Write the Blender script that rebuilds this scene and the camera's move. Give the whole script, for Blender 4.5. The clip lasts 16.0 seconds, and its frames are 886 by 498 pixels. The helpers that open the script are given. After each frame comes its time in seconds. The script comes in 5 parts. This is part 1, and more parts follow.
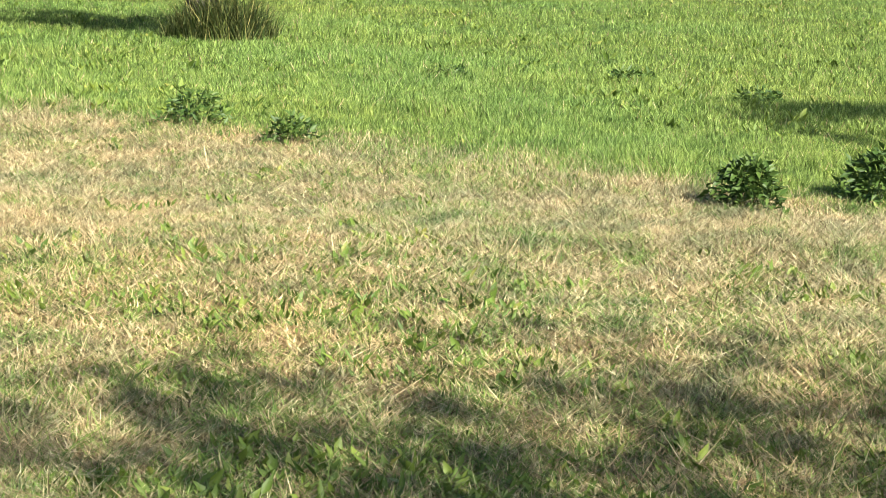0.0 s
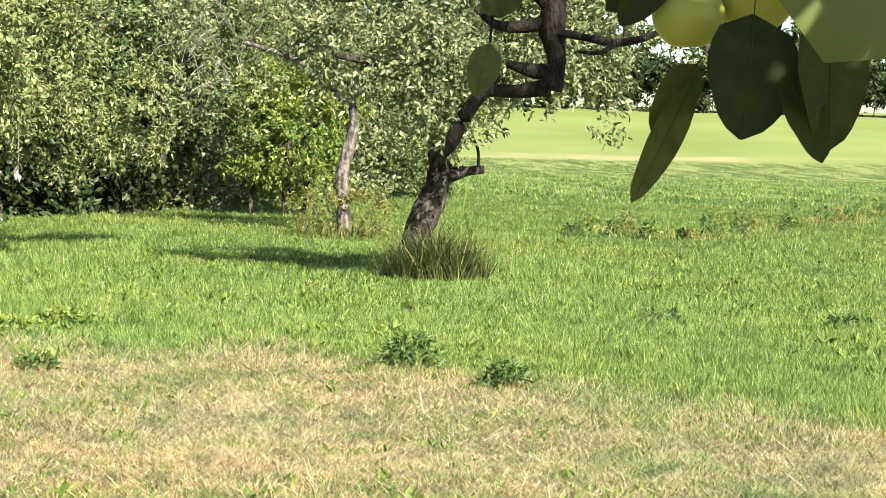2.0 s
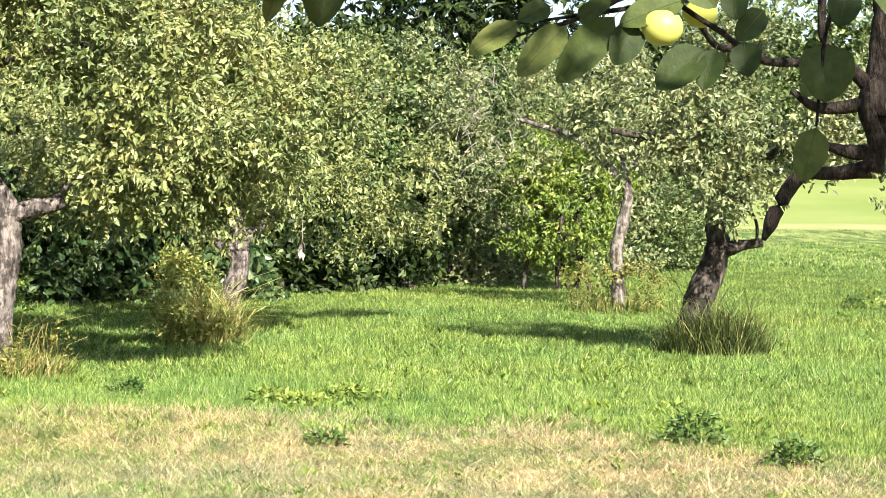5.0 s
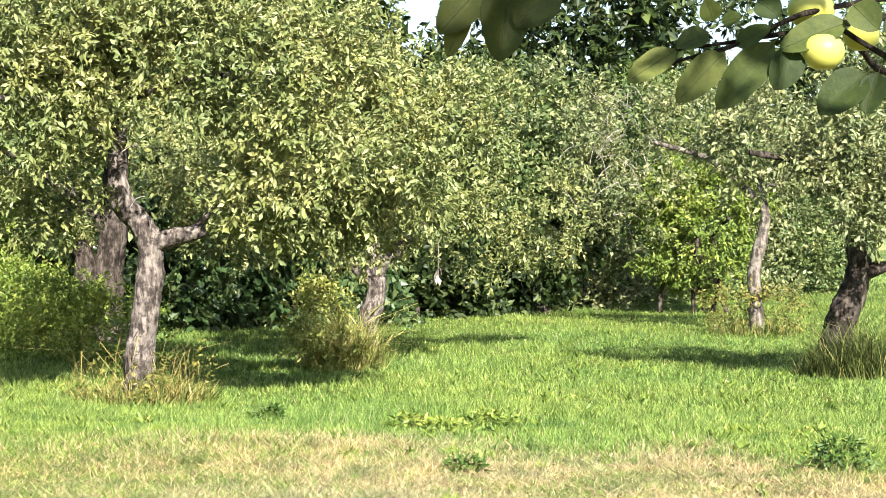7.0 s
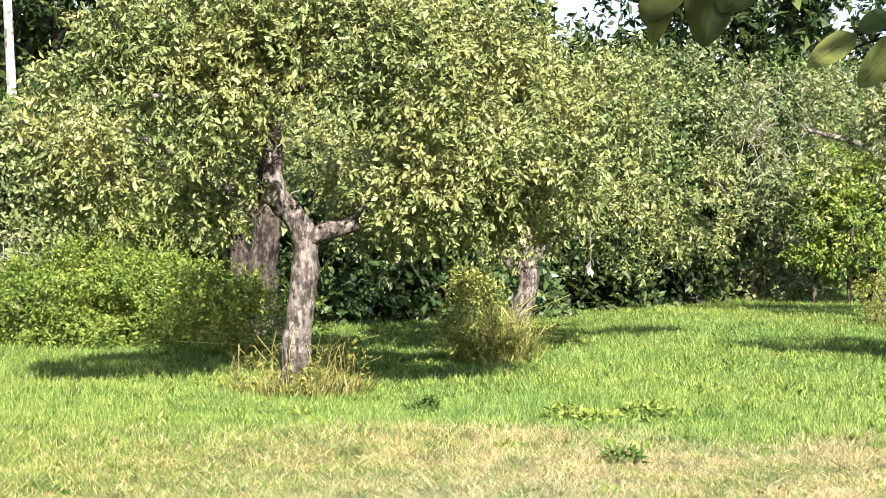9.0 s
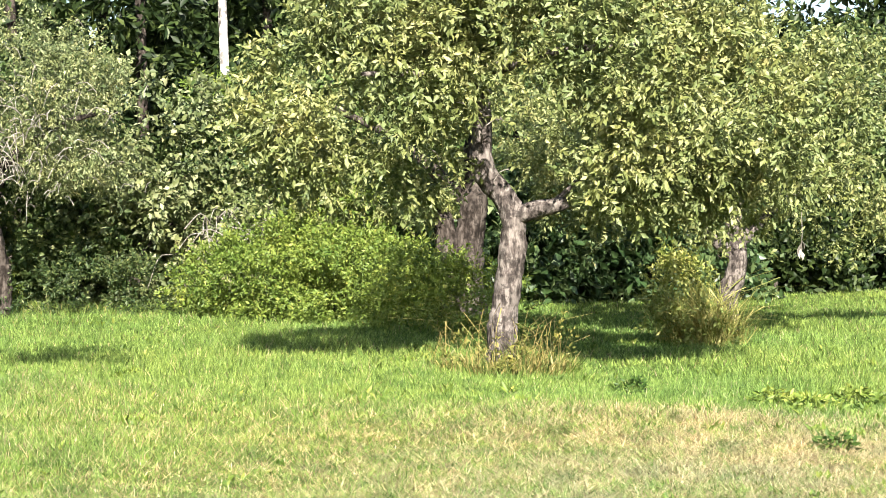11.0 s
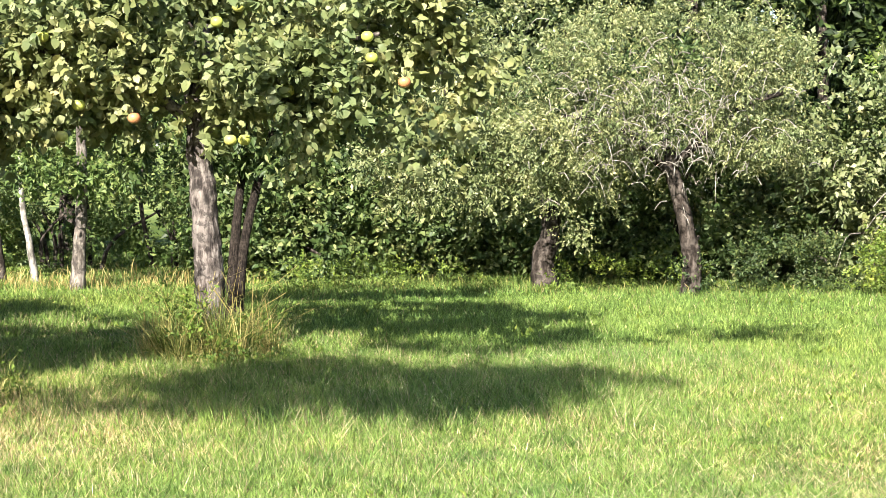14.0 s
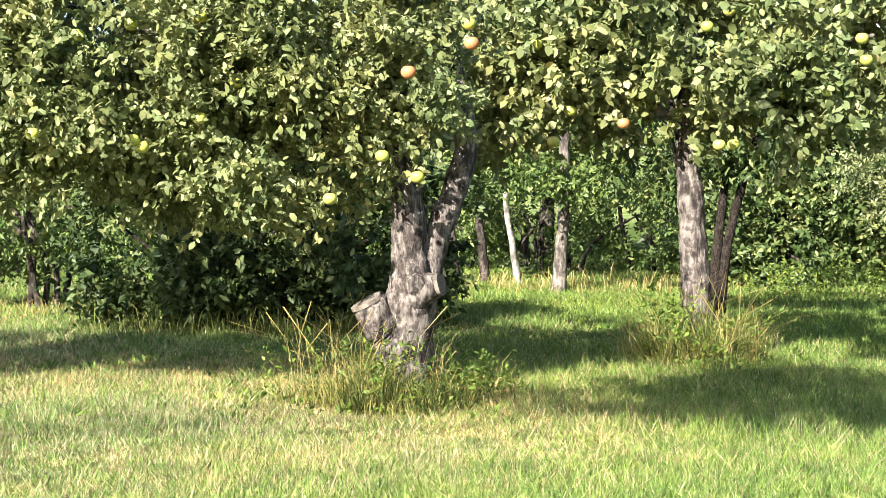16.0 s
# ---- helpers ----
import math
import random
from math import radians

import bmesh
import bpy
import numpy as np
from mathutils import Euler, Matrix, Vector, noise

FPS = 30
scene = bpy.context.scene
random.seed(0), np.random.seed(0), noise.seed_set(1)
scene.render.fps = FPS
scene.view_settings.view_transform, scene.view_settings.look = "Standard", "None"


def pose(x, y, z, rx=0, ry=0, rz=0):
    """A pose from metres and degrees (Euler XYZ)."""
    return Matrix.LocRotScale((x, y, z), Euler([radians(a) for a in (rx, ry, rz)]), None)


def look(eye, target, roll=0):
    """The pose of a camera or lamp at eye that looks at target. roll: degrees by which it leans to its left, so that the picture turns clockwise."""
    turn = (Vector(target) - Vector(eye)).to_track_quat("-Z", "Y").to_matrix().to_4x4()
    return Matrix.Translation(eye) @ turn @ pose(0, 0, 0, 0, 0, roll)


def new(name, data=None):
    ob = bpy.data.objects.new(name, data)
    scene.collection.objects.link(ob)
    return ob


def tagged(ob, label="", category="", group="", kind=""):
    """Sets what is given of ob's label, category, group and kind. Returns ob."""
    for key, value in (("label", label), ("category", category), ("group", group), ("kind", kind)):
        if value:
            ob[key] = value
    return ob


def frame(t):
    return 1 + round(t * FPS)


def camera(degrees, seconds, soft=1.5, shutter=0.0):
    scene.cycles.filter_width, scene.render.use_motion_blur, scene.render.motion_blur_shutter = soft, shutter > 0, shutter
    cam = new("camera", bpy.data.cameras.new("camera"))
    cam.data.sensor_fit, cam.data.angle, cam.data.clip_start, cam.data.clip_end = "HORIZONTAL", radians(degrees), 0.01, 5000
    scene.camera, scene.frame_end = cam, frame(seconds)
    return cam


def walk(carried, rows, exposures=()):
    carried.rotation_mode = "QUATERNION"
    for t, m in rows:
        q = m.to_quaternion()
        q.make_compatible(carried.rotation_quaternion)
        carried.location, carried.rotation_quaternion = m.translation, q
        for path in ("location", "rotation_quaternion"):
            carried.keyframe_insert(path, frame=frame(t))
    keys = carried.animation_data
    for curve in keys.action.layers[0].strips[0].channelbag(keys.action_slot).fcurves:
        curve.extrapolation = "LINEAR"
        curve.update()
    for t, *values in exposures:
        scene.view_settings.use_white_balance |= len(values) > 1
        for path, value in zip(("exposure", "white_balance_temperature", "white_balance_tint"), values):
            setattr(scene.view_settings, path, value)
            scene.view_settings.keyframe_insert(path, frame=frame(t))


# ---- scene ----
# ================= camera: a pan at eye height, phone held at arm's length =================
cam = camera(28.38, 16.0, soft=0.8)
EYE, ARM = 1.55, 0.55
TURNS = (  # seconds, yaw to the left of +y, pitch, roll in degrees
    (0, -12.2, -10.94, 1.64), (0.5, -10.32, -9.09, 1.54), (1, -8.77, -6.76, 1.65), (1.5, -7.40, -4.87, 1.83),
    (2, -5.28, -3.51, 1.74), (2.5, -3.07, -2.59, 1.54), (3, -1.10, -1.87, 1.30), (3.5, 0.02, -1.53, 1.17),
    (4, 1.26, -1.44, 0.94), (4.2, 1.80, -1.45, 0.90), (6.3, 6.11, -0.85, 0.55), (6.5, 6.60, -0.79, 0.43),
    (7, 7.89, -0.56, 0.26), (7.5, 9.15, -0.40, -0.03), (8, 10.44, -0.41, -0.32), (8.2, 10.89, -0.47, -0.41),
    (10.3, 16.54, -1.44, 0.28), (10.5, 17.29, -1.48, 0.32), (11, 19.28, -1.48, 0.32), (11.5, 21.73, -1.51, 0.13),
    (12, 25.20, -1.64, -0.17), (12.5, 28.76, -1.76, -0.37), (13, 32.73, -1.88, -0.51), (13.5, 36.72, -2.01, -0.60),
    (14, 41.00, -2.09, -0.62), (14.5, 44.83, -2.03, -0.35), (15, 48.73, -1.96, -0.07), (15.5, 52.34, -1.93, -0.02),
    (16, 56.28, -1.81, -0.33),
)


def held(yaw, pitch, roll):
    y, p = radians(yaw), radians(pitch)
    ahead = Vector((-math.sin(y) * math.cos(p), math.cos(y) * math.cos(p), math.sin(p)))
    eye = Vector((0, 0, EYE)) + ARM * ahead
    return look(eye, eye + ahead, roll)


walk(cam, [(t, held(*a)) for t, *a in TURNS], ((0, 1.33), (1.5, 1.37), (3, 1.5), (8, 1.64), (12, 1.6), (14, 1.68), (16, 1.82)))

# ================= light: sun behind the camera, clear sky =================
SHADE_AZ, SUN_EL = radians(24), radians(34)
SHADE = Vector((-math.sin(SHADE_AZ), math.cos(SHADE_AZ), 0))
sun_data = bpy.data.lights.new("sun", "SUN")
sun_data.energy, sun_data.angle, sun_data.color = 5.0, radians(0.55), (1.0, 0.94, 0.84)
sun = new("sun", sun_data)
sun.matrix_world = look((0, 0, 40), Vector((0, 0, 40)) + SHADE * math.cos(SUN_EL) - Vector((0, 0, math.sin(SUN_EL))))
world = bpy.data.worlds.new("sky")
scene.world = world
world.use_nodes = True
wn = world.node_tree.nodes
sky = wn.new("ShaderNodeTexSky")
sky.sky_type, sky.sun_disc = "NISHITA", False
sky.sun_elevation, sky.sun_rotation = SUN_EL, radians(156)
wn["Background"].inputs["Strength"].default_value = 0.075
world.node_tree.links.new(sky.outputs[0], wn["Background"].inputs["Color"])

# ================= materials =================


class Nodes:
    """Short hand for a node material."""

    def __init__(self, name):
        self.mat = bpy.data.materials.new(name)
        self.mat.use_nodes = True
        self.t = self.mat.node_tree
        self.bsdf = self.t.nodes["Principled BSDF"]
        self.out = self.t.nodes["Material Output"]

    def add(self, kind, **sets):
        n = self.t.nodes.new("ShaderNode" + kind)
        for k, v in sets.items():
            setattr(n, k, v)
        return n

    def link(self, a, b):
        self.t.links.new(a, b)

    def put(self, sock, v):
        if hasattr(v, "is_output") or hasattr(v, "links"):
            self.link(v, sock)
        else:
            sock.default_value = v

    def noise(self, scale, detail=3.0, vec=None, rough=0.55):
        n = self.add("TexNoise")
        n.inputs["Scale"].default_value, n.inputs["Detail"].default_value, n.inputs["Roughness"].default_value = scale, detail, rough
        if vec is not None:
            self.link(vec, n.inputs["Vector"])
        return n.outputs["Fac"]

    def ramp(self, fac, *stops):
        n = self.add("ValToRGB")
        while len(n.color_ramp.elements) < len(stops):
            n.color_ramp.elements.new(0.5)
        for e, (p, c) in zip(n.color_ramp.elements, stops):
            e.position, e.color = p, (*c, 1) if not isinstance(c, float) else (c, c, c, 1)
        self.link(fac, n.inputs["Fac"])
        return n.outputs["Color"]

    def mix(self, fac, a, b, mode="MIX"):
        n = self.add("Mix", data_type="RGBA", blend_type=mode)
        self.put(n.inputs["Factor"], fac)
        for s, v in ((n.inputs["A"], a), (n.inputs["B"], b)):
            self.put(n.inputs[6] if s.name == "A" else n.inputs[7], v if not isinstance(v, tuple) else (*v, 1))
        return n.outputs[2]

    def math(self, op, a, b=0.0, c=0.0, clamp=False):
        n = self.add("Math", operation=op, use_clamp=clamp)
        for s, v in zip(n.inputs, (a, b, c)):
            self.put(s, v)
        return n.outputs[0]

    def bump(self, height, strength=0.4, dist=0.02):
        n = self.add("Bump")
        n.inputs["Strength"].default_value, n.inputs["Distance"].default_value = strength, dist
        self.link(height, n.inputs["Height"])
        self.link(n.outputs["Normal"], self.bsdf.inputs["Normal"])

    def done(self, colour, rough=0.8, spec=0.3):
        self.put(self.bsdf.inputs["Base Color"], colour if not isinstance(colour, tuple) else (*colour, 1))
        self.put(self.bsdf.inputs["Roughness"], rough)
        self.bsdf.inputs["Specular IOR Level"].default_value = spec
        return self.mat

    def through_light(self, colour, share):
        """Lets part of the light through, as leaves do."""
        tr = self.add("BsdfTranslucent")
        self.put(tr.inputs["Color"], colour)
        m = self.add("MixShader")
        m.inputs[0].default_value = share
        self.link(self.bsdf.outputs[0], m.inputs[1])
        self.link(tr.outputs[0], m.inputs[2])
        self.link(m.outputs[0], self.out.inputs["Surface"])


def leaf_material(name, dark, mid, pale, odd=None, rough=0.5, share=0.2):
    """Leaves that differ one by one and in drifts over the crown."""
    k = Nodes(name)
    geo = k.add("NewGeometry")
    low = tuple(0.45 * p + 0.55 * q for p, q in zip(dark, mid))
    one = k.ramp(geo.outputs["Random Per Island"], (0.0, low), (0.5, mid), (0.88, pale), (1.0, odd or pale))
    drift = k.noise(1.1, 2.0, geo.outputs["Position"])
    shade = k.ramp(drift, (0.3, (0.68, 0.76, 0.66)), (0.7, (1.2, 1.1, 0.95)))
    spray = k.ramp(k.noise(4.5, 2.0, geo.outputs["Position"]), (0.34, (0.72, 0.8, 0.74)), (0.66, (1.2, 1.12, 1.0)))
    col = k.mix(1.0, k.mix(1.0, one, shade, "MULTIPLY"), spray, "MULTIPLY")
    k.done(col, rough, 0.35)
    k.through_light(col, share)
    return k.mat


LEAF_APPLE = leaf_material("apple_leaf", (0.06, 0.08, 0.03), (0.20, 0.235, 0.092), (0.36, 0.395, 0.22), (0.43, 0.42, 0.215))
LEAF_OLIVE = leaf_material("olive_leaf", (0.045, 0.065, 0.028), (0.17, 0.205, 0.098), (0.35, 0.38, 0.24), (0.42, 0.42, 0.27))
LEAF_FRESH = leaf_material("fresh_leaf", (0.045, 0.085, 0.026), (0.11, 0.17, 0.052), (0.23, 0.30, 0.125), (0.29, 0.33, 0.13))
LEAF_PALE = leaf_material("pale_leaf", (0.045, 0.066, 0.028), (0.19, 0.225, 0.105), (0.40, 0.43, 0.265), (0.48, 0.485, 0.31))
LEAF_FRUIT = leaf_material("fruit_tree_leaf", (0.10, 0.13, 0.055), (0.215, 0.252, 0.12), (0.345, 0.38, 0.225), (0.41, 0.405, 0.225), share=0.3)
LEAF_HEDGE = leaf_material("hedge_leaf", (0.03, 0.06, 0.022), (0.08, 0.125, 0.045), (0.20, 0.25, 0.11), (0.30, 0.33, 0.17))
LEAF_GLOSSY = leaf_material("glossy_leaf", (0.025, 0.055, 0.022), (0.06, 0.105, 0.045), (0.12, 0.17, 0.085), (0.2, 0.25, 0.15), rough=0.36, share=0.1)
# near-black leaves: the depth and shade of the wood are put into the colour
LEAF_WOOD_SHADED = leaf_material("shaded_forest_leaf", (0.010, 0.022, 0.008), (0.026, 0.046, 0.015), (0.06, 0.092, 0.03), (0.11, 0.15, 0.05))
LEAF_HERB = leaf_material("herb_leaf", (0.075, 0.13, 0.025), (0.16, 0.23, 0.045), (0.26, 0.34, 0.09), (0.36, 0.38, 0.11))
LEAF_THICK = leaf_material("shrub_leaf", (0.02, 0.042, 0.016), (0.055, 0.09, 0.034), (0.12, 0.16, 0.065), (0.2, 0.23, 0.1))
LEAF_WEED = leaf_material("weed_leaf", (0.035, 0.075, 0.02), (0.065, 0.125, 0.03), (0.105, 0.175, 0.045), (0.15, 0.22, 0.06))
LEAF_THICKET = leaf_material("thicket_leaf", (0.09, 0.12, 0.03), (0.22, 0.26, 0.07), (0.37, 0.39, 0.15), (0.38, 0.35, 0.15))
LEAF_ROSETTE = leaf_material("rosette_leaf", (0.06, 0.11, 0.02), (0.12, 0.19, 0.035), (0.19, 0.27, 0.055), (0.28, 0.30, 0.08))
LEAF_DRYHERB = leaf_material("dry_herb_leaf", (0.07, 0.09, 0.025), (0.18, 0.19, 0.055), (0.30, 0.28, 0.10), (0.34, 0.27, 0.11))


def bark_material(name, dark, mid, pale, scale=14.0, patch=3.2):
    """Fissured bark with lichen patches."""
    k = Nodes(name)
    tc = k.add("TexCoord")
    mp = k.add("Mapping")
    mp.inputs["Scale"].default_value = (1, 1, 0.28)
    k.link(tc.outputs["Object"], mp.inputs["Vector"])
    fine = k.noise(scale, 5.0, mp.outputs[0], 0.65)
    wide = k.noise(patch, 3.0, tc.outputs["Object"], 0.6)
    base = k.ramp(fine, (0.38, dark), (0.5, mid), (0.62, pale))
    moss = k.noise(patch * 2.7, 4.0, tc.outputs["Object"], 0.7)
    col = k.mix(k.ramp(wide, (0.5, 0.0), (0.6, 0.55)), base, pale)
    col = k.mix(k.ramp(moss, (0.5, 0.0), (0.58, 0.7)), col, dark)
    k.bump(fine, 0.9, 0.03)
    return k.done(col, 0.9, 0.15)


BARK_APPLE = bark_material("apple_bark", (0.03, 0.025, 0.023), (0.115, 0.094, 0.085), (0.27, 0.235, 0.212), 24.0, 4.2)
BARK_PALE = bark_material("pale_bark", (0.09, 0.08, 0.07), (0.32, 0.30, 0.265), (0.46, 0.43, 0.38), 9.0, 2.0)
BARK_DARK = bark_material("dark_bark", (0.014, 0.011, 0.009), (0.045, 0.035, 0.029), (0.125, 0.104, 0.09))
BARK_GREY = bark_material("grey_bark", (0.045, 0.038, 0.034), (0.14, 0.118, 0.10), (0.29, 0.255, 0.22))
BARK_BIRCH = bark_material("birch_bark", (0.10, 0.09, 0.08), (0.62, 0.58, 0.52), (0.75, 0.71, 0.65), 9.0, 2.0)
WOOD_DEAD = bark_material("dead_twig", (0.12, 0.105, 0.09), (0.28, 0.25, 0.215), (0.44, 0.41, 0.36))
# bark in shade: darkened in its colour, not by the light alone
BARK_SHADED = bark_material("shaded_bark", (0.010, 0.008, 0.007), (0.028, 0.021, 0.017), (0.065, 0.052, 0.042), 60.0, 12.0)


def turf_colour(k, island):
    """Green meadow and scorched lawn by place."""
    geo = k.add("NewGeometry")
    pos = geo.outputs["Position"]
    xyz = k.add("SeparateXYZ")
    k.link(pos, xyz.inputs[0])
    x, y = xyz.outputs[0], xyz.outputs[1]
    edge = k.math("MULTIPLY_ADD", k.math("MAXIMUM", x, 0.0), 1.0, y)
    wobble = k.math("MULTIPLY", k.math("SUBTRACT", k.noise(0.55, 4.0, pos), 0.5), 3.0)
    front = k.math("DIVIDE", k.math("SUBTRACT", 13.5, k.math("ADD", edge, wobble)), 0.9, clamp=True)
    side = k.math("ADD", 0.19, k.math("MULTIPLY", k.math("DIVIDE", k.math("ADD", x, 5.6), 4.0, clamp=True), 0.81))
    side = k.math("MAXIMUM", side, k.math("MULTIPLY_ADD", k.math("MULTIPLY", k.math("DIVIDE", k.math("SUBTRACT", -7.4, x), 2.2, clamp=True), k.math("DIVIDE", k.math("SUBTRACT", 8.5, y), 2.0, clamp=True)), 0.66, 0.19))
    patchy = k.ramp(k.noise(0.75, 4.0, pos, 0.65), (0.34, 0.58), (0.52, 1.0))
    patchy = k.math("MULTIPLY", patchy, k.ramp(k.noise(2.6, 3.0, pos, 0.6), (0.38, 0.6), (0.48, 1.0)))
    close = k.math("MULTIPLY_ADD", k.math("DIVIDE", k.math("SUBTRACT", y, 4.8), 3.4, clamp=True), 0.28, 0.72)
    dry = k.math("MULTIPLY", k.math("MULTIPLY", k.math("MULTIPLY", front, side), patchy), close)
    if island:
        dry = k.math("GREATER_THAN", k.math("MULTIPLY_ADD", dry, 0.92, 0.03), geo.outputs["Random Per Island"])
        hue = k.noise(40.0, 1.0, pos)
        green = k.ramp(hue, (0.3, (0.092, 0.152, 0.03)), (0.5, (0.158, 0.235, 0.055)), (0.72, (0.265, 0.345, 0.12)))
        straw = k.ramp(hue, (0.28, (0.22, 0.155, 0.085)), (0.5, (0.45, 0.37, 0.215)), (0.72, (0.70, 0.62, 0.42)))
    else:
        fine = k.noise(26.0, 4.0, pos, 0.7)
        green = k.ramp(fine, (0.3, (0.04, 0.064, 0.014)), (0.55, (0.085, 0.12, 0.025)), (0.75, (0.15, 0.18, 0.048)))
        straw = k.ramp(fine, (0.3, (0.10, 0.07, 0.038)), (0.55, (0.22, 0.165, 0.085)), (0.75, (0.34, 0.27, 0.15)))
    if island:
        tone = k.math("FRACT", k.math("MULTIPLY", geo.outputs["Random Per Island"], 53.0))
        green = k.mix(1.0, green, k.ramp(tone, (0.0, (0.46, 0.5, 0.48)), (0.5, (1.2, 1.19, 1.17)), (1.0, (1.7, 1.62, 1.65))), "MULTIPLY")
        straw = k.mix(1.0, straw, k.ramp(tone, (0.0, (0.45, 0.42, 0.40)), (0.5, (0.98, 0.97, 0.96)), (1.0, (1.38, 1.38, 1.4))), "MULTIPLY")
    drift = k.ramp(k.noise(0.22, 3.0, pos), (0.35, (0.85, 0.95, 0.9)), (0.65, (1.12, 1.04, 0.9)))
    clump = k.ramp(k.noise(3.1, 4.0, pos, 0.7), (0.36, (0.52, 0.62, 0.58)), (0.52, (1.0, 1.0, 1.0)), (0.66, (1.22, 1.12, 1.1)))
    return k.mix(1.0, k.mix(1.0, k.mix(dry, green, straw), drift, "MULTIPLY"), clump, "MULTIPLY"), y, pos


k = Nodes("turf_soil")
turf, ty, tpos = turf_colour(k, False)
far = k.math("DIVIDE", k.math("SUBTRACT", ty, 58.0), 30.0, clamp=True)
band = k.math("MULTIPLY", k.math("DIVIDE", k.math("SUBTRACT", ty, 46.0), 10.0, clamp=True), k.math("DIVIDE", k.math("SUBTRACT", 109.0, ty), 4.0, clamp=True))
drawn = k.add("Mapping")
drawn.inputs["Scale"].default_value = (1.0, 0.2, 1.0)
k.link(tpos, drawn.inputs["Vector"])
weedy = k.ramp(k.noise(1.1, 5.0, drawn.outputs[0], 0.7), (0.4, (0.07, 0.115, 0.035)), (0.5, (0.16, 0.205, 0.06)), (0.6, (0.27, 0.30, 0.10)))
pasture = k.ramp(k.noise(0.06, 4.0, tpos), (0.35, (0.19, 0.245, 0.066)), (0.65, (0.255, 0.295, 0.095)))
turf = k.mix(far, turf, pasture)
turf = k.mix(k.math("MULTIPLY", band, 0.9), turf, weedy)
track = k.math("MULTIPLY", k.math("DIVIDE", k.math("SUBTRACT", 4.0, k.math("ABSOLUTE", k.math("SUBTRACT", ty, 110.0))), 2.0, clamp=True), k.ramp(k.noise(0.08, 2.0, tpos), (0.45, 0.0), (0.6, 0.45)))
turf = k.mix(track, turf, (0.50, 0.40, 0.24))
k.bump(k.noise(18.0, 4.0, tpos), 0.6, 0.05)
SOIL = k.done(turf, 0.95, 0.1)
k = Nodes("grass_blade")
turf, ty, tpos = turf_colour(k, True)
k.done(turf, 0.6, 0.25)
k.through_light(turf, 0.22)
BLADE = k.mat


def straw_material(name, a, b, mid=None):
    k = Nodes(name)
    g = k.add("NewGeometry")
    col = k.ramp(g.outputs["Random Per Island"], (0.0, a), (0.6, mid or tuple((p + q) / 2 for p, q in zip(a, b))), (1.0, b))
    k.done(col, 0.7, 0.2)
    k.through_light(col, 0.25)
    return k.mat


TALL_GRASS = straw_material("tall_grass", (0.028, 0.048, 0.013), (0.25, 0.25, 0.085), (0.075, 0.105, 0.032))
HAY = straw_material("hay", (0.22, 0.17, 0.06), (0.58, 0.49, 0.22), (0.42, 0.34, 0.12))
HAY_GREEN = straw_material("green_hay", (0.035, 0.07, 0.014), (0.43, 0.37, 0.14), (0.175, 0.215, 0.055))

# ================= geometry tools =================
def np_mesh(name, verts, faces):
    """A mesh from arrays; faces have one and the same number of corners."""
    me = bpy.data.meshes.new(name)
    verts, faces = np.asarray(verts, np.float32), np.asarray(faces, np.int32)
    me.vertices.add(len(verts))
    me.vertices.foreach_set("co", verts.ravel())
    n = faces.shape[1]
    me.loops.add(faces.size)
    me.loops.foreach_set("vertex_index", faces.ravel())
    me.polygons.add(len(faces))
    me.polygons.foreach_set("loop_start", np.arange(0, faces.size, n, dtype=np.int32))
    me.update(calc_edges=True)
    return me


def part_of(name, me, material, parent=None, label=""):
    me.materials.append(material)
    ob = new(name, me)
    if parent is not None:
        ob.parent = parent
    return tagged(ob, label) if label else ob


def part(name, bm, material, parent=None, label=""):
    me = bpy.data.meshes.new(name)
    bm.to_mesh(me)
    bm.free()
    return part_of(name, me, material, parent, label)


def thing(name, place, label, category, group="", kind=""):
    ob = new(name)
    ob.empty_display_size = 0.2
    ob.location = place
    return tagged(ob, label, category, group, kind)


def wave(p, f, s=0.0):
    """Smooth pseudo noise in about -1..1 at points (n, 3)."""
    x, y, z = (p * f).T
    return (np.sin(x * 1.7 + 1.3 * np.sin(y * 1.1 + s) + s) + np.sin(y * 1.9 + 1.7 * np.sin(z * 1.3 + 2 * s)) + np.sin(z * 2.1 + 1.1 * np.sin(x * 0.9 + s) + 3 * s)) / 3


def unit(v):
    return v / np.maximum(np.linalg.norm(v, axis=-1, keepdims=True), 1e-9)


def smooth_line(pts, step):
    """Points and radii (x, y, z, r) resampled on a smooth curve."""
    pts = np.array(pts, float)
    if len(pts) < 3:
        n = max(2, int(np.linalg.norm(pts[-1, :3] - pts[0, :3]) / step))
        return pts[0] + (pts[-1] - pts[0]) * np.linspace(0, 1, n)[:, None]
    out = []
    ext = np.vstack([2 * pts[0] - pts[1], pts, 2 * pts[-1] - pts[-2]])
    for i in range(1, len(ext) - 2):
        p0, p1, p2, p3 = ext[i - 1:i + 3]
        n = max(2, int(np.linalg.norm((p2 - p1)[:3]) / step))
        t = np.linspace(0, 1, n, endpoint=False)[:, None]
        out.append(0.5 * (2 * p1 + (p2 - p0) * t + (2 * p0 - 5 * p1 + 4 * p2 - p3) * t**2 + (3 * p1 - p0 - 3 * p2 + p3) * t**3))
    return np.vstack(out + [pts[-1:]])


